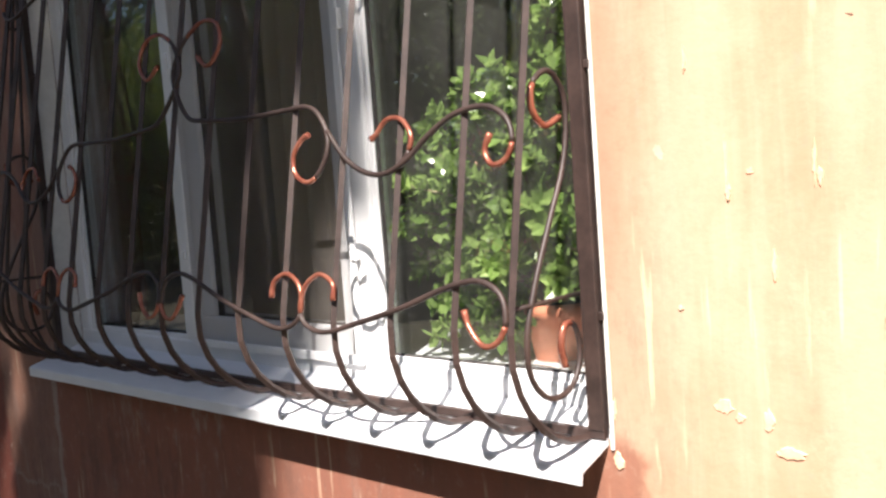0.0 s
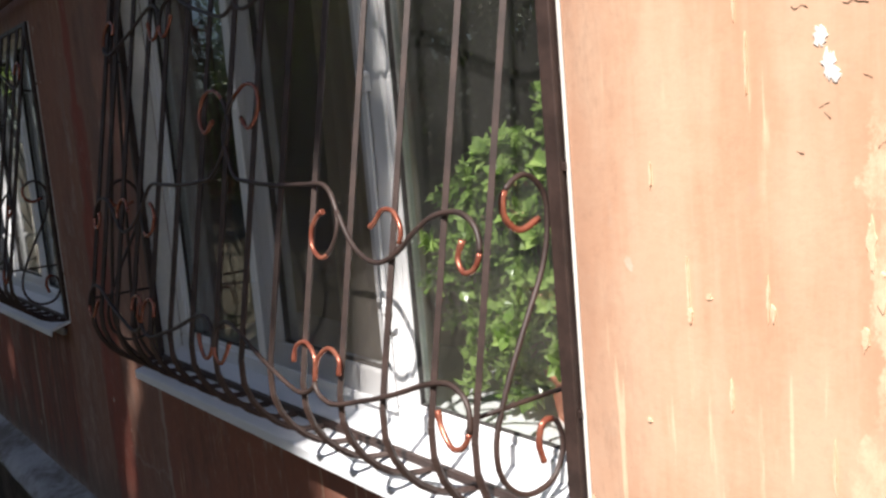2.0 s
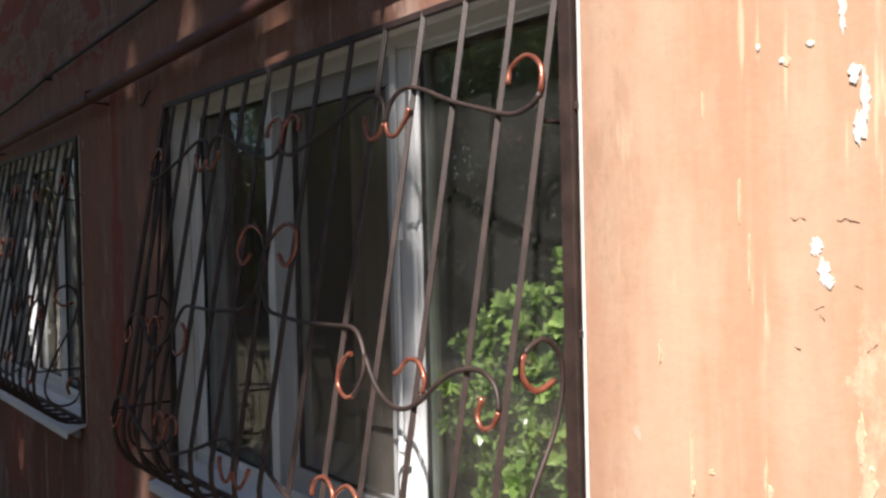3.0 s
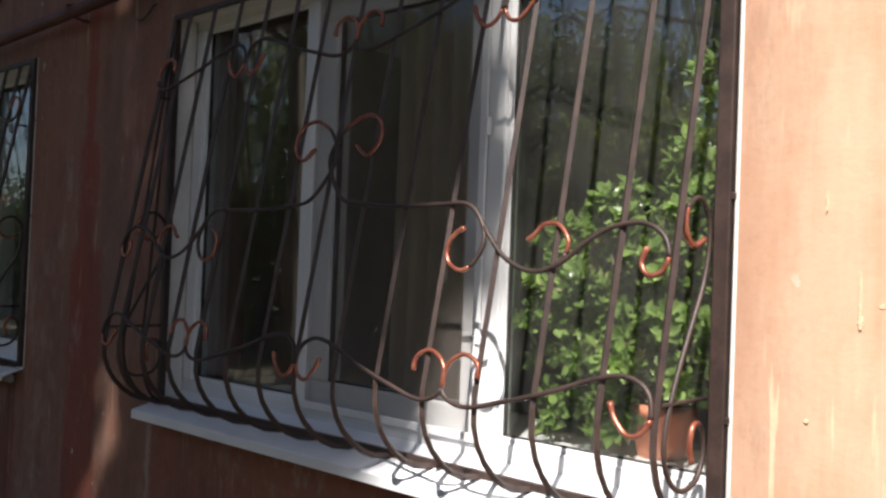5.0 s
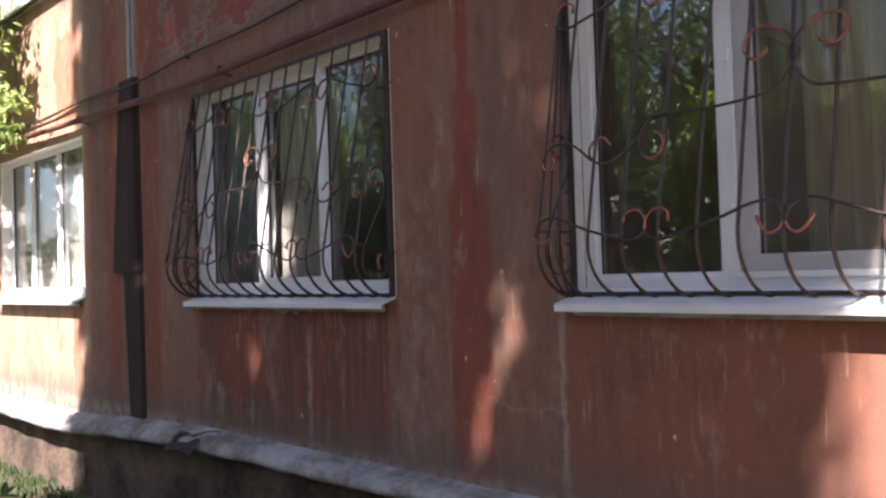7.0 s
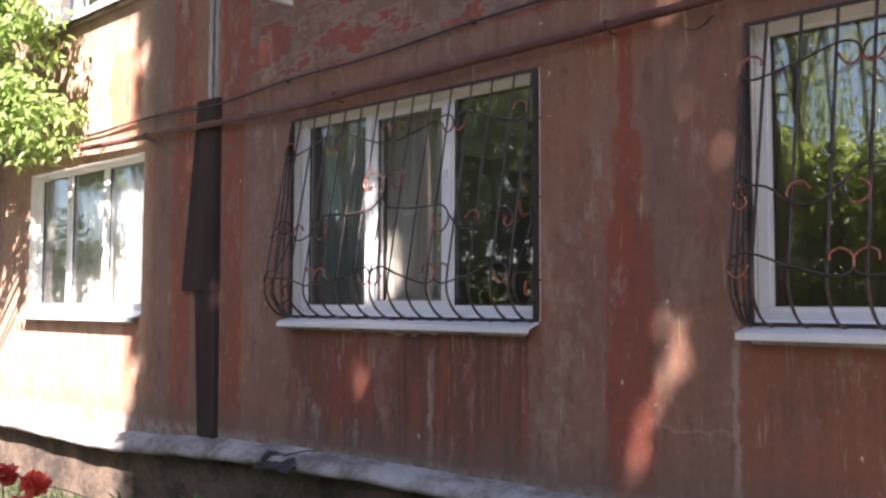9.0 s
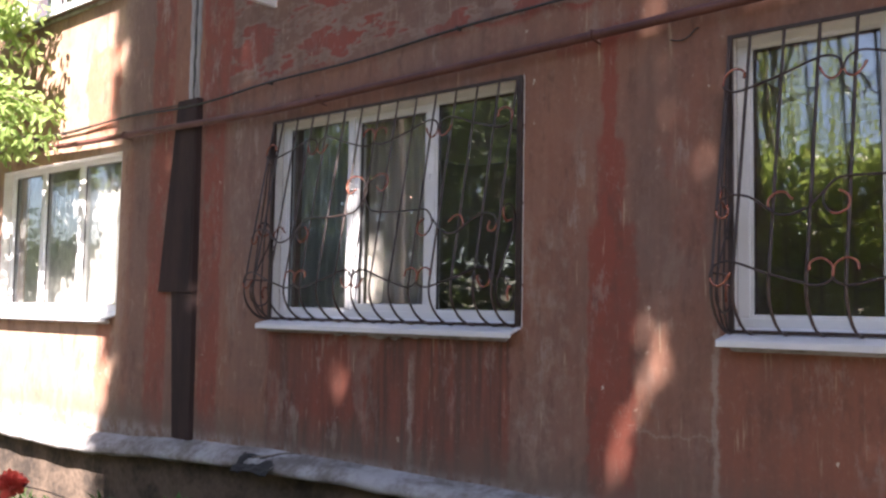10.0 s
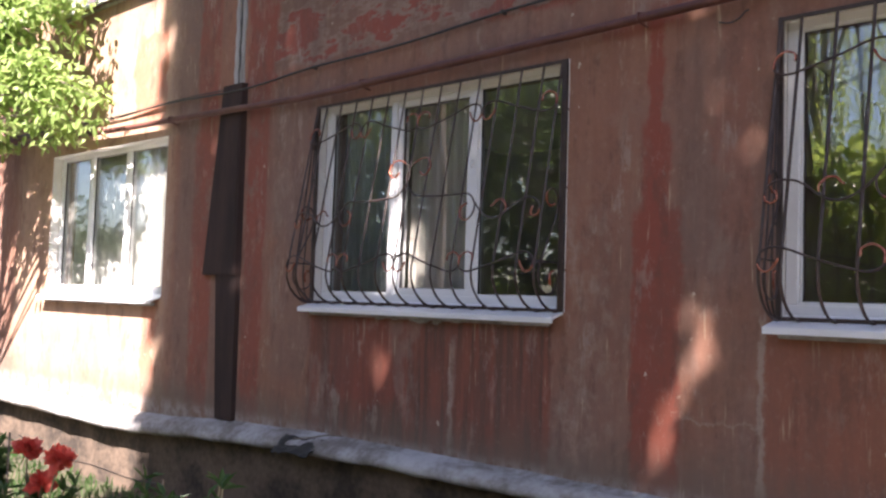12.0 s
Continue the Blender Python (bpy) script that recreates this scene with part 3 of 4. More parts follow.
window("window_1", "white three-light plastic window behind a bulging grille", 0.0, Z0, bead=True)
window("window_2", "white three-light plastic window with pale curtains behind", -3.46, Z0, ((0.70, 0.752), (1.44, 1.492)), screen=False, stile=0.05)
window("window_3", "sunlit white three-light plastic window with sheer curtains", X_FAR, Z0, ((0.665, 0.745), (1.415, 1.495)), sash=9, screen=False, grip=False, W=W_FAR)
for i, (x, w) in enumerate(((X_FAR, W_FAR), (-3.46, W), (0.0, W))):
    window("window_%d" % (i + 4), "white plastic window of the upper floor", x, 4.56, screen=False, grip=False, W=w)

# ---- grilles ----
GW = 2.2                                  # between the outer bars
BARS = [0.008, *(0.11 + 0.1633 * i for i in range(13)), GW - 0.002]


def belly(h):
    """How far the grille stands out from the wall at a height over its foot."""
    if h > 0.27:
        return -0.19 * (H - h)
    t = (0.27 - h) / 0.27
    return -0.224 * math.sqrt(max(0.0, 1 - t ** 2.6)) - 0.02 * math.sin(math.pi * t) * (1 - t)


def bar_line(k=1.0, x=0.0):
    hs = [H, 1.1, 0.75, 0.4, 0.3, 0.24, 0.18, 0.13, 0.09, 0.055, 0.03, 0.012, 0.0]
    return [(x, belly(h) * k, h) for h in hs]


# scrolls in one quarter of the width, over the foot of the grille
CELL = 0.55
SCROLL = ((0.10, 0.01), (0.095, 0.045), (0.05, 0.062), (0.005, 0.03), (0.005, -0.03), (0.07, -0.055), (0.18, -0.03), (0.30, 0.005),
          (0.41, 0.045), (0.48, 0.057), (0.53, 0.035), (0.545, -0.01), (0.53, -0.045), (0.497, -0.055), (0.465, -0.025), (0.45, 0.005))
LONG = ((1.19, 0.865), (1.24, 0.835), (1.285, 0.88), (1.265, 0.935), (1.20, 0.95), (1.125, 0.91), (1.085, 0.84), (1.11, 0.78), (1.17, 0.715), (1.25, 0.70),
        (1.40, 0.69), (1.54, 0.692), (1.64, 0.69), (1.695, 0.64), (1.705, 0.59), (1.68, 0.545), (1.645, 0.53), (1.605, 0.55), (1.595, 0.59), (1.615, 0.62), (1.64, 0.632))
OUTER = ((1.70, 0.635), (1.76, 0.575), (1.82, 0.542), (1.88, 0.535), (1.94, 0.56), (1.99, 0.60), (2.05, 0.633), (2.12, 0.642), (2.17, 0.62), (2.19, 0.58), (2.18, 0.545),
         (2.15, 0.535), (2.13, 0.56), (2.14, 0.592))
ARCH = ((1.835, 0.605), (1.85, 0.615), (1.875, 0.64), (1.915, 0.638), (1.945, 0.605), (1.94, 0.57), (1.92, 0.55))
SIDE = ((-0.03, 0.615), (-0.08, 0.60), (-0.115, 0.63), (-0.11, 0.675), (-0.06, 0.70), (-0.015, 0.665), (-0.008, 0.605), (-0.03, 0.52), (-0.085, 0.42), (-0.14, 0.315), (-0.175, 0.22),
        (-0.165, 0.145), (-0.11, 0.10), (-0.04, 0.11), (-0.008, 0.165), (-0.02, 0.22), (-0.055, 0.228), (-0.07, 0.19), (-0.06, 0.15))


def scroll_parts(grille, points, hook_a, hook_b, mirror=None, lift=0.0, shift=0.0):
    """A forged scroll on the face of the grille; its curled ends are painted copper."""
    pts = [((mirror - x if mirror is not None else x) + shift, z + lift) for x, z in points]
    line = spline([(x, belly(z) - 0.011, z) for x, z in pts], 5)
    a, b = hook_a * 5, len(line) - hook_b * 5
    bow = part("scroll", tube(bmesh.new(), line[max(0, a - 1):b + 1], 0.0058, 8), IRON, grille)
    for seg in ((line[:a] if hook_a else None), (line[b:][::-1] if hook_b else None)):
        if seg:
            r = [0.0068 if i < 3 else 0.0056 for i in range(len(seg))]
            part("hook", tube(bmesh.new(), seg, r, 8), COPPER, bow, "copper painted curl")


def grille(x, label):
    g = thing("window_grille", label, "window grille", (x, -0.006, Z0), "bulging grilles of the facade")
    for a in ((-0.002, GW + 0.036, 0.0, 0.018), (-0.002, GW + 0.036, H - 0.018, H)):
        part("rail", boxes((a[0], a[1], -0.009, 0.009, a[2], a[3]), bevel=0.002), IRON, g)
    for a, b in ((-0.002, 0.022), (GW + 0.002, GW + 0.036)):
        part("stile", boxes((a, b, -0.012, 0.012, 0.018, H - 0.018), bevel=0.002), IRON, g)
    for hx, hz in ((-0.012, 0.45), (GW + 0.036, 0.23), (GW + 0.036, 0.70), (GW + 0.036, 1.15)):
        part("anchor", boxes((hx - 0.009, hx + 0.009, -0.005, 0.008, hz, hz + 0.016), bevel=0.002), IRON, g, "welded wall anchor")
    bar = mesh("bar", tube(bmesh.new(), bar_line(), 0.0085, 4), IRON)
    for bx in BARS:
        part("bar", bar, None, g, at=(bx, 0, 0))
    for depth in (0.36, 0.68):
        part("side_bar", tube(bmesh.new(), bar_line(depth), 0.006, 6), IRON, g, at=(0.006, 0, 0))
    for xs in (0.008, GW - 0.008):
        line = spline([(xs, y, z) for y, z in SIDE], 5)
        bow = part("scroll", tube(bmesh.new(), line[15:78], 0.0058, 8), IRON, g)
        part("hook", tube(bmesh.new(), line[:16], 0.0068, 8), COPPER, bow, "copper painted curl")
        part("hook", tube(bmesh.new(), line[77:], 0.0068, 8), COPPER, bow, "copper painted curl")
        for zz in (0.28, 1.13):
            part("tie", tube(bmesh.new(), ((xs, 0, zz), (xs, belly(zz), zz)), 0.005, 6), IRON, g)
    for c in range(4):
        scroll_parts(g, SCROLL, 4, 4, None if c % 2 else CELL, 0.275, CELL * c)
        scroll_parts(g, SCROLL, 4, 4, CELL if c % 2 else None, 1.205, CELL * c)
    for m in (None, GW):
        scroll_parts(g, LONG, 5, 5, m)
        scroll_parts(g, OUTER, 0, 4, m)
        scroll_parts(g, ARCH, 5, 0, m)
    return g


grille(0.0, "dark brown wrought-iron grille with copper-painted scrolls, bulging at the foot")
grille(-3.46, "dark brown wrought-iron grille with copper-painted scrolls over the curtained window")

# ---- pipes and cables on the wall ----
pipe = thing("gas_pipe", "red-brown painted pipe running along the wall over the windows", "pipe")
part("tube", tube(bmesh.new(), spline([(-14, -0.07, 3.28), (-8.4, -0.07, 3.235), (-6.3, -0.07, 3.18), (-4.67, -0.07, 3.145), (-3.5, -0.07, 3.12), (-2.35, -0.07, 3.14), (-1.42, -0.07, 3.158), (-0.6, -0.07, 3.175), (0.4, -0.07, 3.20), (3, -0.07, 3.26), (8, -0.07, 3.3)], 8), 0.026, 12), PIPE, pipe)
for x, z in ((-8.2, 3.23), (-5.4, 3.16), (-2.9, 3.13), (-0.72, 3.172), (1.6, 3.23)):
    part("bracket", tube(bmesh.new(), ((x, 0.01, z - 0.03), (x, -0.04, z - 0.028), (x, -0.103, z - 0.02), (x, -0.103, z + 0.02), (x, -0.06, z + 0.03)), 0.006, 6), PIPE, pipe, "bent iron pipe hook")
cable = thing("cable", "black cable sagging along the wall over the pipe", "cable")
part("wire", tube(bmesh.new(), spline([(-14, -0.03, 3.5), (-8.6, -0.03, 3.36), (-6.6, -0.03, 3.325), (-5.5, -0.035, 3.335), (-4.4, -0.04, 3.30), (-3.5, -0.04, 3.345), (-2.6, -0.03, 3.36), (-1.7, -0.03, 3.41), (-1.0, -0.03, 3.43), (0.4, -0.03, 3.47), (3, -0.03, 3.55)], 8), 0.0095, 6), CABLE, cable)
part("wire", tube(bmesh.new(), spline([(-14, -0.02, 3.46), (-8.6, -0.02, 3.33), (-6.6, -0.02, 3.31), (-5.5, -0.02, 3.35), (-4.45, -0.03, 3.33)], 8), 0.005, 6), CABLE, cable)
for x, z in ((-3.5, 3.345), (-1.7, 3.41), (-6.6, 3.325)):
    part("clip", boxes((x - 0.01, x + 0.01, -0.042, 0.0, z - 0.012, z + 0.014), bevel=0.003), CABLE, cable)

# folded metal chute over the joint
chute = thing("drain_cover", "dark brown sheet-metal cover over a drain pipe, broken open low down", "drain cover", (-4.47, 0, 0.62))


def sheet_prism(low, high, y):
    """A folded channel against the wall: x from and to at the foot and at the head."""
    bm = bmesh.new()
    (z0, a0, b0), (z1, a1, b1) = low, high
    v = [bm.verts.new(p) for p in ((a0, 0, z0), (a0 + 0.03, y, z0), (b0 - 0.02, y, z0), (b0, 0, z0), (a1, 0, z1), (a1 + 0.03, y, z1), (b1 - 0.02, y, z1), (b1, 0, z1))]
    for f in ((0, 1, 5, 4), (1, 2, 6, 5), (2, 3, 7, 6), (0, 3, 2, 1), (4, 5, 6, 7)):
        bm.faces.new([v[i] for i in f])
    return bm


part("upper_sheet", sheet_prism((1.18, -0.41, 0.115), (2.74, -0.215, 0.10), -0.042), BROWN, chute, "bent upper sheet")
part("lower_sheet", sheet_prism((0.02, -0.155, 0.125), (1.20, -0.235, 0.11), -0.030), BROWN, chute)
part("rib", boxes((0.055, 0.068, -0.047, -0.040, 1.2, 2.7), bevel=0.002), BROWN, chute)

screen_wall = thing("balcony_screen", "white side sheet of a balcony screen high on the wall", "balcony screen", (-3.49, 0, 3.93))
part("sheet", boxes((-0.012, 0.012, -0.45, 0.0, 0, 1.3), bevel=0.003), SHEET, screen_wall)
part("rim", boxes((-0.018, 0.018, -0.45, 0.0, -0.012, -0.001), bevel=0.003), SHEET, screen_wall)

# ---- behind the panes ----


def curtain(label, x0, x1, z0, z1, y, material, folds, seed):
    bm = bmesh.new()
    n = max(12, int((x1 - x0) * 90))
    r = random.Random(seed)
    ph = r.uniform(0, 6)
    rows = []
    for j in range(5):
        z = z0 + (z1 - z0) * j / 4
        rows.append([bm.verts.new((x0 + (x1 - x0) * i / n, y + 0.03 * math.sin(ph + i / n * folds * 6.283 + 0.4 * math.sin(i / n * 9)) * (1 - 0.08 * j), z)) for i in range(n + 1)])
    for a, b in zip(rows, rows[1:]):
        for i in range(n):
            bm.faces.new((a[i], a[i + 1], b[i + 1], b[i])).smooth = True
    bmesh.ops.solidify(bm, geom=bm.faces[:], thickness=0.002)
    return solid("curtain", bm, material, label, "curtain", "", "curtains behind the windows")


curtain("drawn-back beige curtain behind the middle light", 0.93, 1.38, 1.67, 3.25, 0.27, BEIGE_CLOTH, 6, 1)
curtain("blue-grey curtain behind the window", -3.42, -2.80, 1.67, 3.25, 0.26, BLUE_CLOTH, 8, 2)
curtain("pale curtain hanging in the window", -2.73, -2.10, 1.67, 3.25, 0.26, TULLE, 8, 3)
curtain("sheer white curtain behind the sunlit window", -7.82, -6.5, 1.67, 3.25, 0.25, SHEER, 14, 4)
curtain("white curtain close to the sunlit pane", -6.44, -5.6, 1.67, 3.25, 0.215, SHEER, 7, 5)
curtain("dark brown curtain behind the jade plant", 1.5, 2.16, 1.67, 3.25, 0.82, BROWN_CLOTH, 5, 6)

# jade plant on the inner sill
pot = thing("flower_pot", "terracotta flower pot on the inner window board", "flower pot", (1.89, 0.36, Z0 + 0.061))
bm = bmesh.new()
tube(bm, ((0, 0, 0), (0, 0, 0.105), (0, 0, 0.106), (0, 0, 0.14)), [0.062, 0.082, 0.092, 0.094], 28)
part("pot", bm, TERRACOTTA, pot)
bm = bmesh.new()
tube(bm, ((0, 0, 0.1401), (0, 0, 0.144)), [0.085, 0.085], 20)
part("earth", bm, SOIL, pot, "dark potting soil")

jade = thing("jade_plant", "bushy jade plant with glossy green leaves behind the glass", "house plant", (1.89, 0.36, Z0 + 0.206))


def grow_jade():
    r = random.Random(11)
    rows = []
    origin = Vector((1.89, 0.36, Z0 + 0.206))
    stems = bmesh.new()
    for i in range(112):
        # tips fill a bush that leans to the light, with a taller bough beside the jamb
        tip = Vector((2.03 + 0.03 * (i % 5), 0.16 + 0.03 * (i % 4), 2.28 + 0.033 * i))
        while i > 11:
            tip = Vector((r.uniform(1.56, 2.19), r.uniform(0.15, 0.36), r.uniform(1.70, 2.66)))
            top = 2.36 + 0.27 * max(0.0, (tip.x - 1.93) / 0.25) - 0.25 * max(0, (1.68 - tip.x) / 0.12)
            if tip.z < top and (tip.z > 1.84 or tip.x < 1.86) and tip.x > 1.56 + 0.12 * max(0.0, 2.0 - tip.z):
                break
        base = origin + Vector((r.uniform(-0.02, 0.02), r.uniform(-0.02, 0.02), -0.06))
        midp = base.lerp(tip, 0.5) + Vector((r.uniform(-0.05, 0.05), r.uniform(-0.04, 0.02), 0.10))
        line = spline([base - origin, midp - origin, tip - origin], 7)
        tube(stems, line, [0.008 - 0.0055 * q / (len(line) - 1) for q in range(len(line))], 5)
        for q in range(5, len(line)):
            for _ in range(7 if q > 10 else 3):
                at = Vector(line[q]) + rand_dir(r) * 0.045 * r.random()
                along = (rand_dir(r) + Vector((0, -0.35, 0.5))).normalized()
                rows.append((at, along, (Vector((0, -0.6, 0.7)) + rand_dir(r) * 0.7), r.uniform(0.03, 0.05), r.uniform(0.02, 0.032)))
        # a rosette of larger leaves closes each bough
        axis = (Vector(line[-1]) - Vector(line[-3])).normalized() + Vector((0, -0.5, 0.3))
        axis.normalize()
        side = axis.orthogonal().normalized()
        turn = r.uniform(0, 6.28)
        for q in range(8):
            a = turn + q * 2.4
            spread = side * math.cos(a) + axis.cross(side) * math.sin(a)
            along = (spread + axis * (0.35 + 0.12 * q)).normalized()
            rows.append((Vector(line[-1]) + axis * 0.004 * q, along, axis + rand_dir(r) * 0.25, r.uniform(0.046, 0.062) - 0.002 * q, r.uniform(0.026, 0.034)))
    part("stem", stems, STEM, jade, "grey-green woody stems")
    leaves("foliage", rows, JADE, jade)


grow_jade()

# ---- trees ----


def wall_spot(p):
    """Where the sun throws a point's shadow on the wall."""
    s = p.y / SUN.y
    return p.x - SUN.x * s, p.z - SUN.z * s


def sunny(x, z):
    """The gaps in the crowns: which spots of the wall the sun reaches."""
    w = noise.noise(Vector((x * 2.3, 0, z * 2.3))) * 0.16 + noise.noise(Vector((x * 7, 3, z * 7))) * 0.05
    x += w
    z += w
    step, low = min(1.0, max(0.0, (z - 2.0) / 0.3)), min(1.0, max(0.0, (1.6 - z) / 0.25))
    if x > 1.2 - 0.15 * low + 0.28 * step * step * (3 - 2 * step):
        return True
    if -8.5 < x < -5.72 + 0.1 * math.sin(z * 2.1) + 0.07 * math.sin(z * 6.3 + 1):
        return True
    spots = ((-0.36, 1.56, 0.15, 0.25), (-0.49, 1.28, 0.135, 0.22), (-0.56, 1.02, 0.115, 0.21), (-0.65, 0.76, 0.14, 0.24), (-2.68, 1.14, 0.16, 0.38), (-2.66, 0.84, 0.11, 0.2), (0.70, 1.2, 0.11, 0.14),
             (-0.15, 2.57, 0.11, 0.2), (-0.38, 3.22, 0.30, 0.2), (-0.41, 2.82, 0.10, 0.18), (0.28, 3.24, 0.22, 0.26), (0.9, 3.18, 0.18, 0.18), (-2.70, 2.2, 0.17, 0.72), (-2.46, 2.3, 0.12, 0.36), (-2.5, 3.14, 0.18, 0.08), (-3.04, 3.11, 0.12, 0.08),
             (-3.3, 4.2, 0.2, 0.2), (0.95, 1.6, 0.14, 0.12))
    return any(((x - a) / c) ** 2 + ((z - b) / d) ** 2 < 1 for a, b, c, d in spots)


def limbs(bm, base, tips, r0, r):
    for tip in tips:
        mid = base.lerp(tip, 0.5) + Vector((r.uniform(-0.4, 0.4), r.uniform(-0.4, 0.4), -0.2))
        line = spline([base, mid, tip], 6)
        tube(bm, line, [r0 * (1 - 0.85 * q / (len(line) - 1)) for q in range(len(line))], 7)


def big_tree(at, height, crown, count, seed, label, size=0.17, shade=False, group="trees across the yard", material=None):
    """A tree: tapered trunk, limbs and a crown of many leaves in uneven clumps."""
    r = random.Random(seed)
    t = thing("tree", label, "tree", at, group)
    base = Vector(at)
    (cx, cy, cz), (rx, ry, rz) = crown
    trunk = bmesh.new()
    line = spline([(0, 0, -0.1), (0.1, 0.05, height * 0.3), (-0.1, 0.1, height * 0.6), (cx - base.x, cy - base.y, height * 0.92)], 6)
    tube(trunk, line, [0.22 * (1 - 0.85 * q / (len(line) - 1)) for q in range(len(line))], 10)
    clumps = []
    for _ in range(26):
        d = rand_dir(r) * r.uniform(0.35, 0.9)
        clumps.append(Vector((cx + d.x * rx, cy + d.y * ry, cz + d.z * rz)))
    limbs(trunk, Vector((0, 0, height * 0.45)), [c - base for c in clumps[:9]], 0.07, r)
    limbs(trunk, Vector(line[12]), [c - base for c in clumps[9:20]], 0.06, r)
    part("trunk", trunk, BARK, t)
    rows = []
    while len(rows) < count:
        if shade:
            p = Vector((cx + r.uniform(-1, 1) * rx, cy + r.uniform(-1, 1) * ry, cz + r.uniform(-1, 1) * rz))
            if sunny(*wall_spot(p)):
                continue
        else:
            c = r.choice(clumps)
            d = rand_dir(r) * r.random() ** 0.6
            p = c + Vector((d.x * rx, d.y * ry, d.z * rz)) * 0.36
        rows.append((p - base, (rand_dir(r) + Vector((0, 0, -0.4))).normalized(), rand_dir(r) + Vector((0, 0, 0.8)), size * r.uniform(0.7, 1.3), size * r.uniform(0.5, 0.85)))
    leaves("crown", rows, material or LEAF, t)
    return t


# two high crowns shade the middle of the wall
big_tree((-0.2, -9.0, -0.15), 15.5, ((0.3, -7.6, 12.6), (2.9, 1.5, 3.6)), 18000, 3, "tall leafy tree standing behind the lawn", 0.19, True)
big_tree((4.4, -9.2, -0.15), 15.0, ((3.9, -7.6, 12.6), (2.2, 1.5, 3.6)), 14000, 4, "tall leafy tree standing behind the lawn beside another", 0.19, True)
# two more crowns out of view, added to cut the sky light on the wall
big_tree((-10.5, -8.5, -0.15), 14.0, ((-10.5, -8.3, 10.0), (3.6, 3.2, 4.2)), 9000, 14, "unseen leafy tree added at the left to block sky light", 0.24)
big_tree((11.5, -7.5, -0.15), 14.0, ((11.0, -7.3, 9.6), (3.6, 3.2, 4.4)), 9000, 15, "unseen leafy tree added at the right to block sky light", 0.24)
yard = big_tree((-9.6, -18, -0.15), 9.0, ((-9.6, -18, 5.6), (3.2, 2.6, 3.6)), 5200, 5, "broad green tree across the yard", 0.165)
for i, (x, y, s) in enumerate(((-13, -15, 1.0), (-19, -18, 1.15), (0.5, -19, 1.05), (7, -18, 0.95), (-26, -14, 1.0), (-33, -19, 1.2), (14, -17, 1.1), (-1.0, -26, 1.2), (-17, -25, 1.4), (-22, -27, 1.5), (-24, -17, 0.9), (-16, -15.5, 1.1), (3.5, -17, 1.0), (10.5, -18.5, 1.2), (-29, -16, 1.1), (18, -16, 1.2), (-3.4, -18, 0.62), (5, -25, 1.4))):
    ob = copy_thing(yard, pose(x, y, -0.15, 0, 0, 47 * i))
    ob.scale = (s, s, s)



def weeping_tree(at, height, spread, strands, seed, label):
    """A tree whose thin boughs hang straight down, with the sky between them."""
    r = random.Random(seed)
    t = thing("tree", label, "tree", at, "trees across the yard")
    bm, rows = bmesh.new(), []
    line = spline([(0, 0, -0.1), (0.1, 0, height * 0.4), (-0.1, 0.1, height * 0.75), (0, 0, height)], 6)
    tube(bm, line, [0.16 * (1 - 0.85 * q / (len(line) - 1)) for q in range(len(line))], 8)
    for _ in range(strands):
        a, d = r.uniform(0, 6.283), spread * r.random() ** 0.5
        head = Vector((math.cos(a) * d, math.sin(a) * d, height * (1 - 0.35 * (d / spread) ** 2) + r.uniform(-0.4, 0.4)))
        if r.random() < 0.25:
            tube(bm, spline([line[r.randint(9, 16)], head * 0.6 + Vector((0, 0, height * 0.42)), head], 4), 0.025, 5)
        low = r.uniform(0.3, 0.62) * height
        n = int((head.z - low) / 0.075)
        for i in range(n):
            at_ = Vector((head.x + 0.08 * math.sin(i * 0.09 + a), head.y, head.z - i * 0.075))
            rows.append((at_ + rand_dir(r) * 0.05, (rand_dir(r) * 0.6 + Vector((0, 0, -1))).normalized(), rand_dir(r), r.uniform(0.10, 0.18), r.uniform(0.03, 0.05)))
    part("trunk", bm, BARK, t)
    leaves("crown", rows, YOUNG_LEAF, t)


weeping_tree((-5.6, -15.5, -0.15), 9.5, 2.4, 130, 71, "tall tree with thin hanging boughs across the yard")
weeping_tree((-19.5, -14.5, -0.15), 10.0, 3.0, 150, 72, "wide tree with thin hanging boughs beside the thicket")

# the thicket along the far side of the yard
hedge_rows = []
hr = random.Random(33)
for _ in range(42000):
    x = hr.uniform(-48, 22)
    top = 4.4 + 1.8 * noise.noise(Vector((x * 0.5, 0, 0))) + 0.8 * noise.noise(Vector((x * 1.7, 4, 0)))
    z = top * hr.random() ** 0.7
    y = -13.5 - 1.2 * noise.noise(Vector((x * 0.8, z * 0.8, 2))) - 1.5 * hr.random()
    hedge_rows.append((Vector((x, y, z)), rand_dir(hr), rand_dir(hr) + Vector((0, 0, 0.7)), hr.uniform(0.14, 0.26), hr.uniform(0.08, 0.16)))
for _ in range(16000):
    x = hr.uniform(-60, 26)
    hedge_rows.append((Vector((x, -15.6 - 1.5 * hr.random(), 4.3 * hr.random())), rand_dir(hr), rand_dir(hr) + Vector((0, 0, 0.7)), hr.uniform(0.3, 0.5), hr.uniform(0.16, 0.28)))
tagged(leaves("thicket", hedge_rows, LEAF, None, "dense green thicket of shrubs across the yard"), "", "shrubs", "", "stuff")

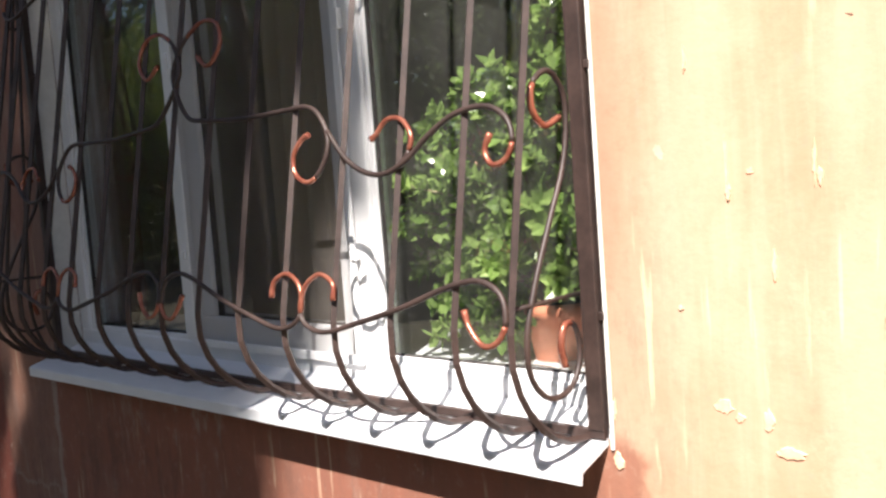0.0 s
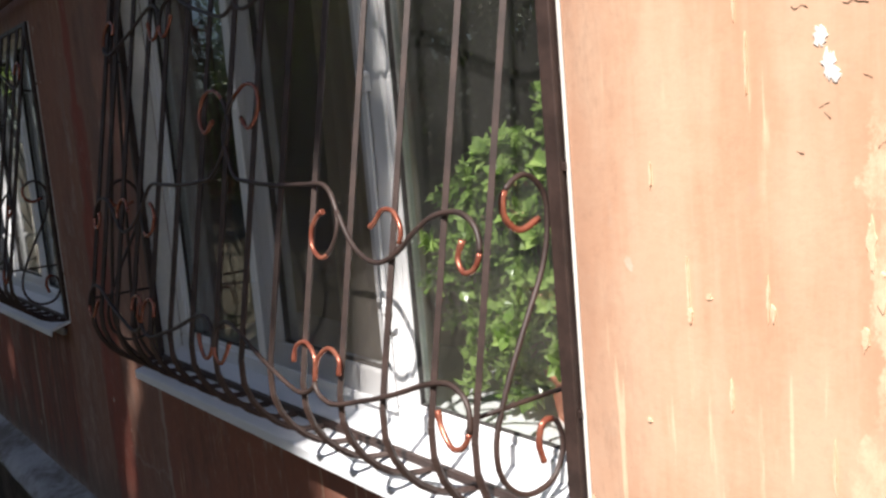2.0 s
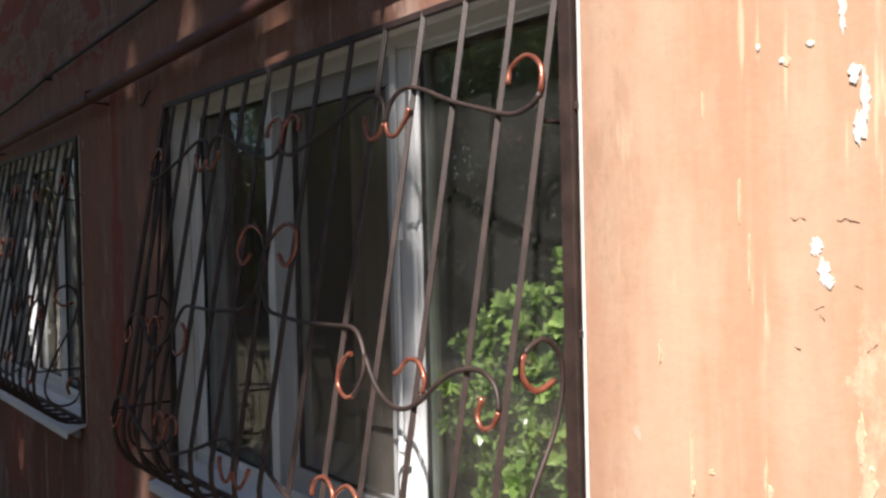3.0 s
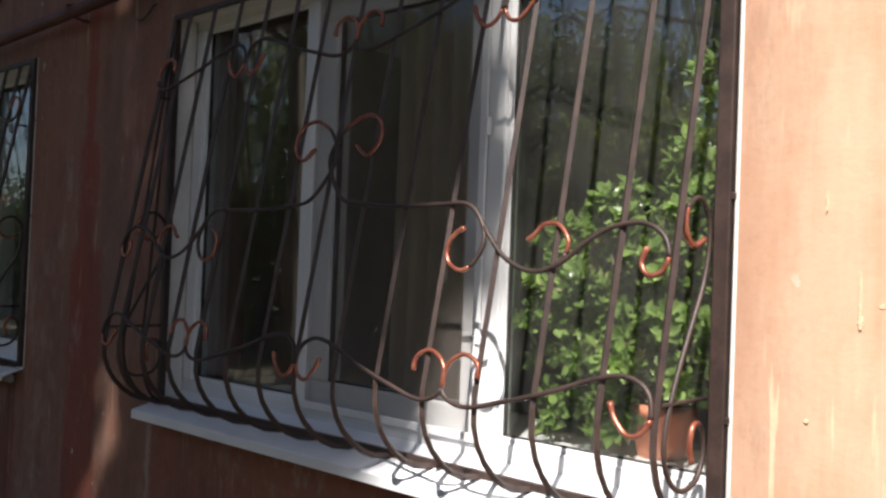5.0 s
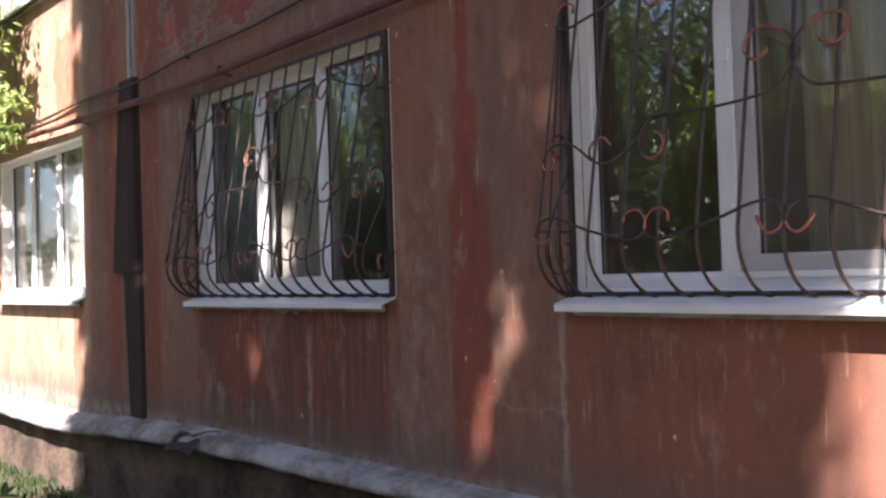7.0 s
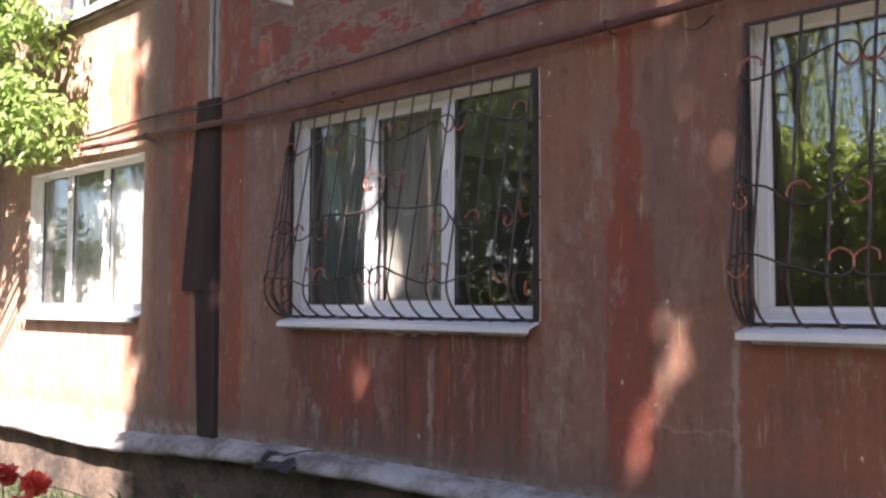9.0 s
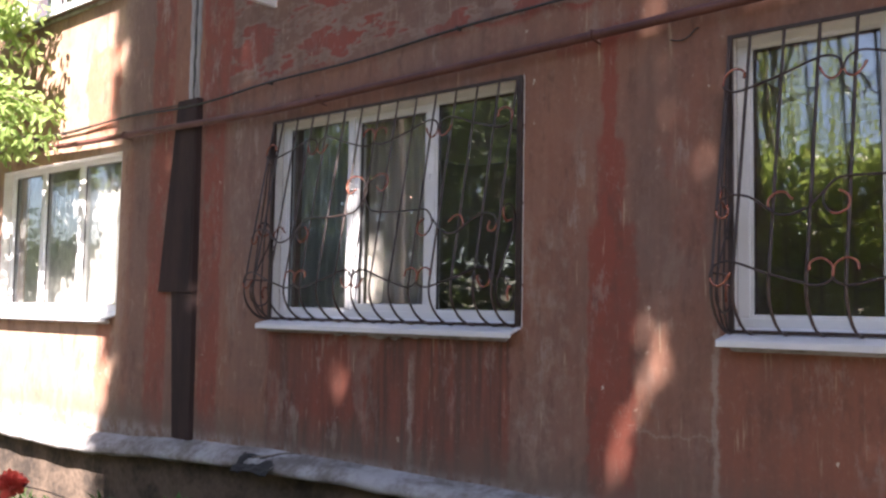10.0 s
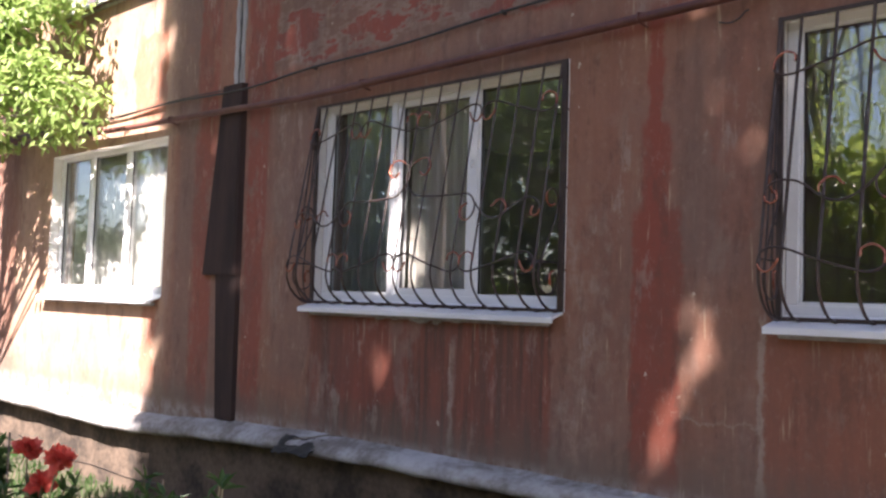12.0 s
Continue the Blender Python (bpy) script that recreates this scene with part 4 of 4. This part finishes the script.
shrub_rows = []
for _ in range(17000):
    x = hr.uniform(-8.0, -1.0)
    top = 4.9 + 1.2 * noise.noise(Vector((x * 0.7, 2, 0))) + 0.6 * noise.noise(Vector((x * 2.1, 4, 3)))
    z = 0.3 + (top - 0.3) * hr.random() ** 0.85
    y = -12.4 - 1.0 * noise.noise(Vector((x * 1.1, z * 1.1, 5))) - 1.1 * hr.random()
    shrub_rows.append((Vector((x, y, z)), (rand_dir(hr) + Vector((0, 0, -0.5))).normalized(), rand_dir(hr) + Vector((0, -0.3, 0.7)), hr.uniform(0.12, 0.22), hr.uniform(0.07, 0.12)))
tagged(leaves("tall_shrubs", shrub_rows, YOUNG_LEAF, None, "light green sunlit shrubs before the darker thicket"), "", "shrubs", "", "stuff")

# the young maple at the far window: its boughs hang before the wall
maple = thing("young_tree", "young maple with light green leaves hanging before the wall", "tree", (-8.6, -1.5, -0.15))


def grow_maple():
    r = random.Random(21)
    base = Vector((-8.6, -1.5, -0.15))
    bm = bmesh.new()
    line = spline([(0, 0, -0.1), (0.1, 0.05, 1.8), (0.2, 0.1, 3.6), (0.3, 0.1, 5.6)], 6)
    tube(bm, line, [0.10 * (1 - 0.8 * q / (len(line) - 1)) for q in range(len(line))], 9)
    rows = []
    tips = [Vector((r.uniform(-8.9, -6.0), r.uniform(-0.75, -0.3), r.uniform(3.1, 5.6))) for _ in range(58)]
    tips = [t for t in tips if t.x < -6.25 or t.z < 4.0] + [Vector((-5.95, -0.5, 3.35)), Vector((-6.1, -0.45, 3.15)), Vector((-6.3, -0.55, 3.5)), Vector((-6.5, -0.5, 3.1)), Vector((-6.75, -0.5, 3.05)), Vector((-6.4, -0.6, 3.3)), Vector((-6.6, -0.5, 3.7))]
    for tip in tips:
        start = Vector(line[r.randint(9, 16)])
        mid = start.lerp(tip - base, 0.55) + Vector((0, 0, 0.35))
        br = spline([start, mid, tip - base], 6)
        tube(bm, br, [0.018 * (1 - 0.8 * q / (len(br) - 1)) for q in range(len(br))], 5)
        for q in range(5, len(br)):
            for _ in range(26):
                at = Vector(br[q]) + rand_dir(r) * 0.2 * r.random()
                wx, wz = wall_spot(at + base)
                if (-7.95 < wx < -5.5 and 0.4 < wz < 2.75 or -6.3 < wx < -5.5 and wz > 2.75) and r.random() > (0.75 if -7.8 < wx < -5.6 and 1.6 < wz < 2.75 else 0.3):
                    continue
                rows.append((at, (rand_dir(r) + Vector((0, 0, -0.7))).normalized(), rand_dir(r) * 0.6 + Vector((0.2, -0.5, 0.9)), r.uniform(0.075, 0.125), r.uniform(0.032, 0.055)))
    part("trunk", bm, BARK, maple)
    leaves("crown", rows, VINE, maple)


grow_maple()

# ---- flower bed ----


def peony(at, blooms, seed, count=60, height=0.5):
    r = random.Random(seed)
    p = thing("peony", "leafy peony bush with red double flowers" if blooms else "leafy green perennial beside the wall", "flower", at, "plants of the flower bed")
    bm, rows = bmesh.new(), []
    for i in range(max(6, count // 8)):
        tip = Vector((r.uniform(-0.28, 0.28), r.uniform(-0.25, 0.25), height * r.uniform(0.6, 1.0)))
        line = spline([(tip.x * 0.2, tip.y * 0.2, -0.03), tip * 0.6, tip], 5)
        tube(bm, line, 0.005, 5)
        for q in range(3, len(line)):
            for _ in range(5):
                d = (rand_dir(r) + Vector((0, 0, 0.5))).normalized()
                rows.append((Vector(line[q]), d, rand_dir(r) * 0.5 + Vector((0, 0, 1)), r.uniform(0.07, 0.12), r.uniform(0.025, 0.04)))
    for b in blooms:
        b = Vector(b)
        tube(bm, spline([(b.x * 0.3, b.y * 0.3, -0.03), b * 0.6, b], 5), 0.005, 5)
        petals = []
        for i in range(60):
            d = (rand_dir(r) * Vector((1, 1, 0.75)) + Vector((0, 0, 0.35))).normalized()
            petals.append((b + d * 0.012, d, rand_dir(r), r.uniform(0.055, 0.09), r.uniform(0.055, 0.085)))
        leaves("bloom", petals, PETAL, p, "red double bloom")
    part("stem", bm, STEM, p)
    leaves("foliage", rows, FLOWER_LEAF, p)


peony((-3.3, -2.05, -0.15), ((0.25, 0.05, 0.88), (0.06, 0.05, 0.72), (-0.15, 0.05, 0.88)), 1, 150, 0.72)
peony((-3.95, -2.0, -0.15), (), 2, 130, 0.98)
peony((-4.6, -1.9, -0.15), (), 6, 110, 0.8)
peony((-2.02, -2.0, -0.15), (), 3, 26, 0.92)
peony((-1.66, -2.0, -0.15), (), 4, 26, 0.96)
string = thing("garden_string", "thin dark string tied along the flower bed", "string", (-3.5, -2.0, -0.15))
part("cord", tube(bmesh.new(), spline([(-0.2, 0.05, 0.93), (0.3, 0.05, 0.88), (0.8, 0.02, 0.9), (1.2, 0.0, 0.9), (1.5, 0.0, 0.92)], 6), 0.003, 5), CABLE, string)
for x, z in ((-0.2, 0.95), (1.5, 0.94)):
    part("stake", tube(bmesh.new(), ((x, 0.0, -0.05), (x, 0.0, z)), 0.006, 6), BARK, string)

blades = []
gr = random.Random(51)
for _ in range(9000):
    x, y = gr.uniform(-9.5, -0.5), gr.uniform(-3.2, -0.1)
    blades.append((Vector((x, y, -0.16 + noise.noise(Vector((x, y, 0)) * 0.6) * 0.03)), Vector((gr.uniform(-0.5, 0.5), gr.uniform(-0.5, 0.5), 1)), rand_dir(gr), gr.uniform(0.05, 0.14), gr.uniform(0.006, 0.012)))
tagged(leaves("grass", blades, FLOWER_LEAF, None, "rough green grass along the foot of the wall"), "", "grass", "", "stuff")

# torn roofing felt lying in a break of the ledge
felt = thing("torn_felt", "torn black roofing felt and a twig on the broken ledge", "debris", (-3.33, -0.175, 0.592))
bm = bmesh.new()
bmesh.ops.create_grid(bm, x_segments=9, y_segments=5, size=1)
for v in bm.verts:
    v.co = Vector((v.co.x * 0.2, v.co.y * 0.07 - 0.01, 0.012 + v.co.y * 0.055 + 0.03 * noise.noise(Vector((v.co.x * 2.2, v.co.y * 3, 1.7)))))
bmesh.ops.solidify(bm, geom=bm.faces[:], thickness=0.006)
part("sheet", bm, TAR, felt)
part("twig", tube(bmesh.new(), spline([(-0.05, 0.0, 0.05), (0.12, 0.0, 0.075), (0.28, 0.02, 0.11), (0.42, 0.04, 0.12)], 4), 0.006, 5), BARK, felt)
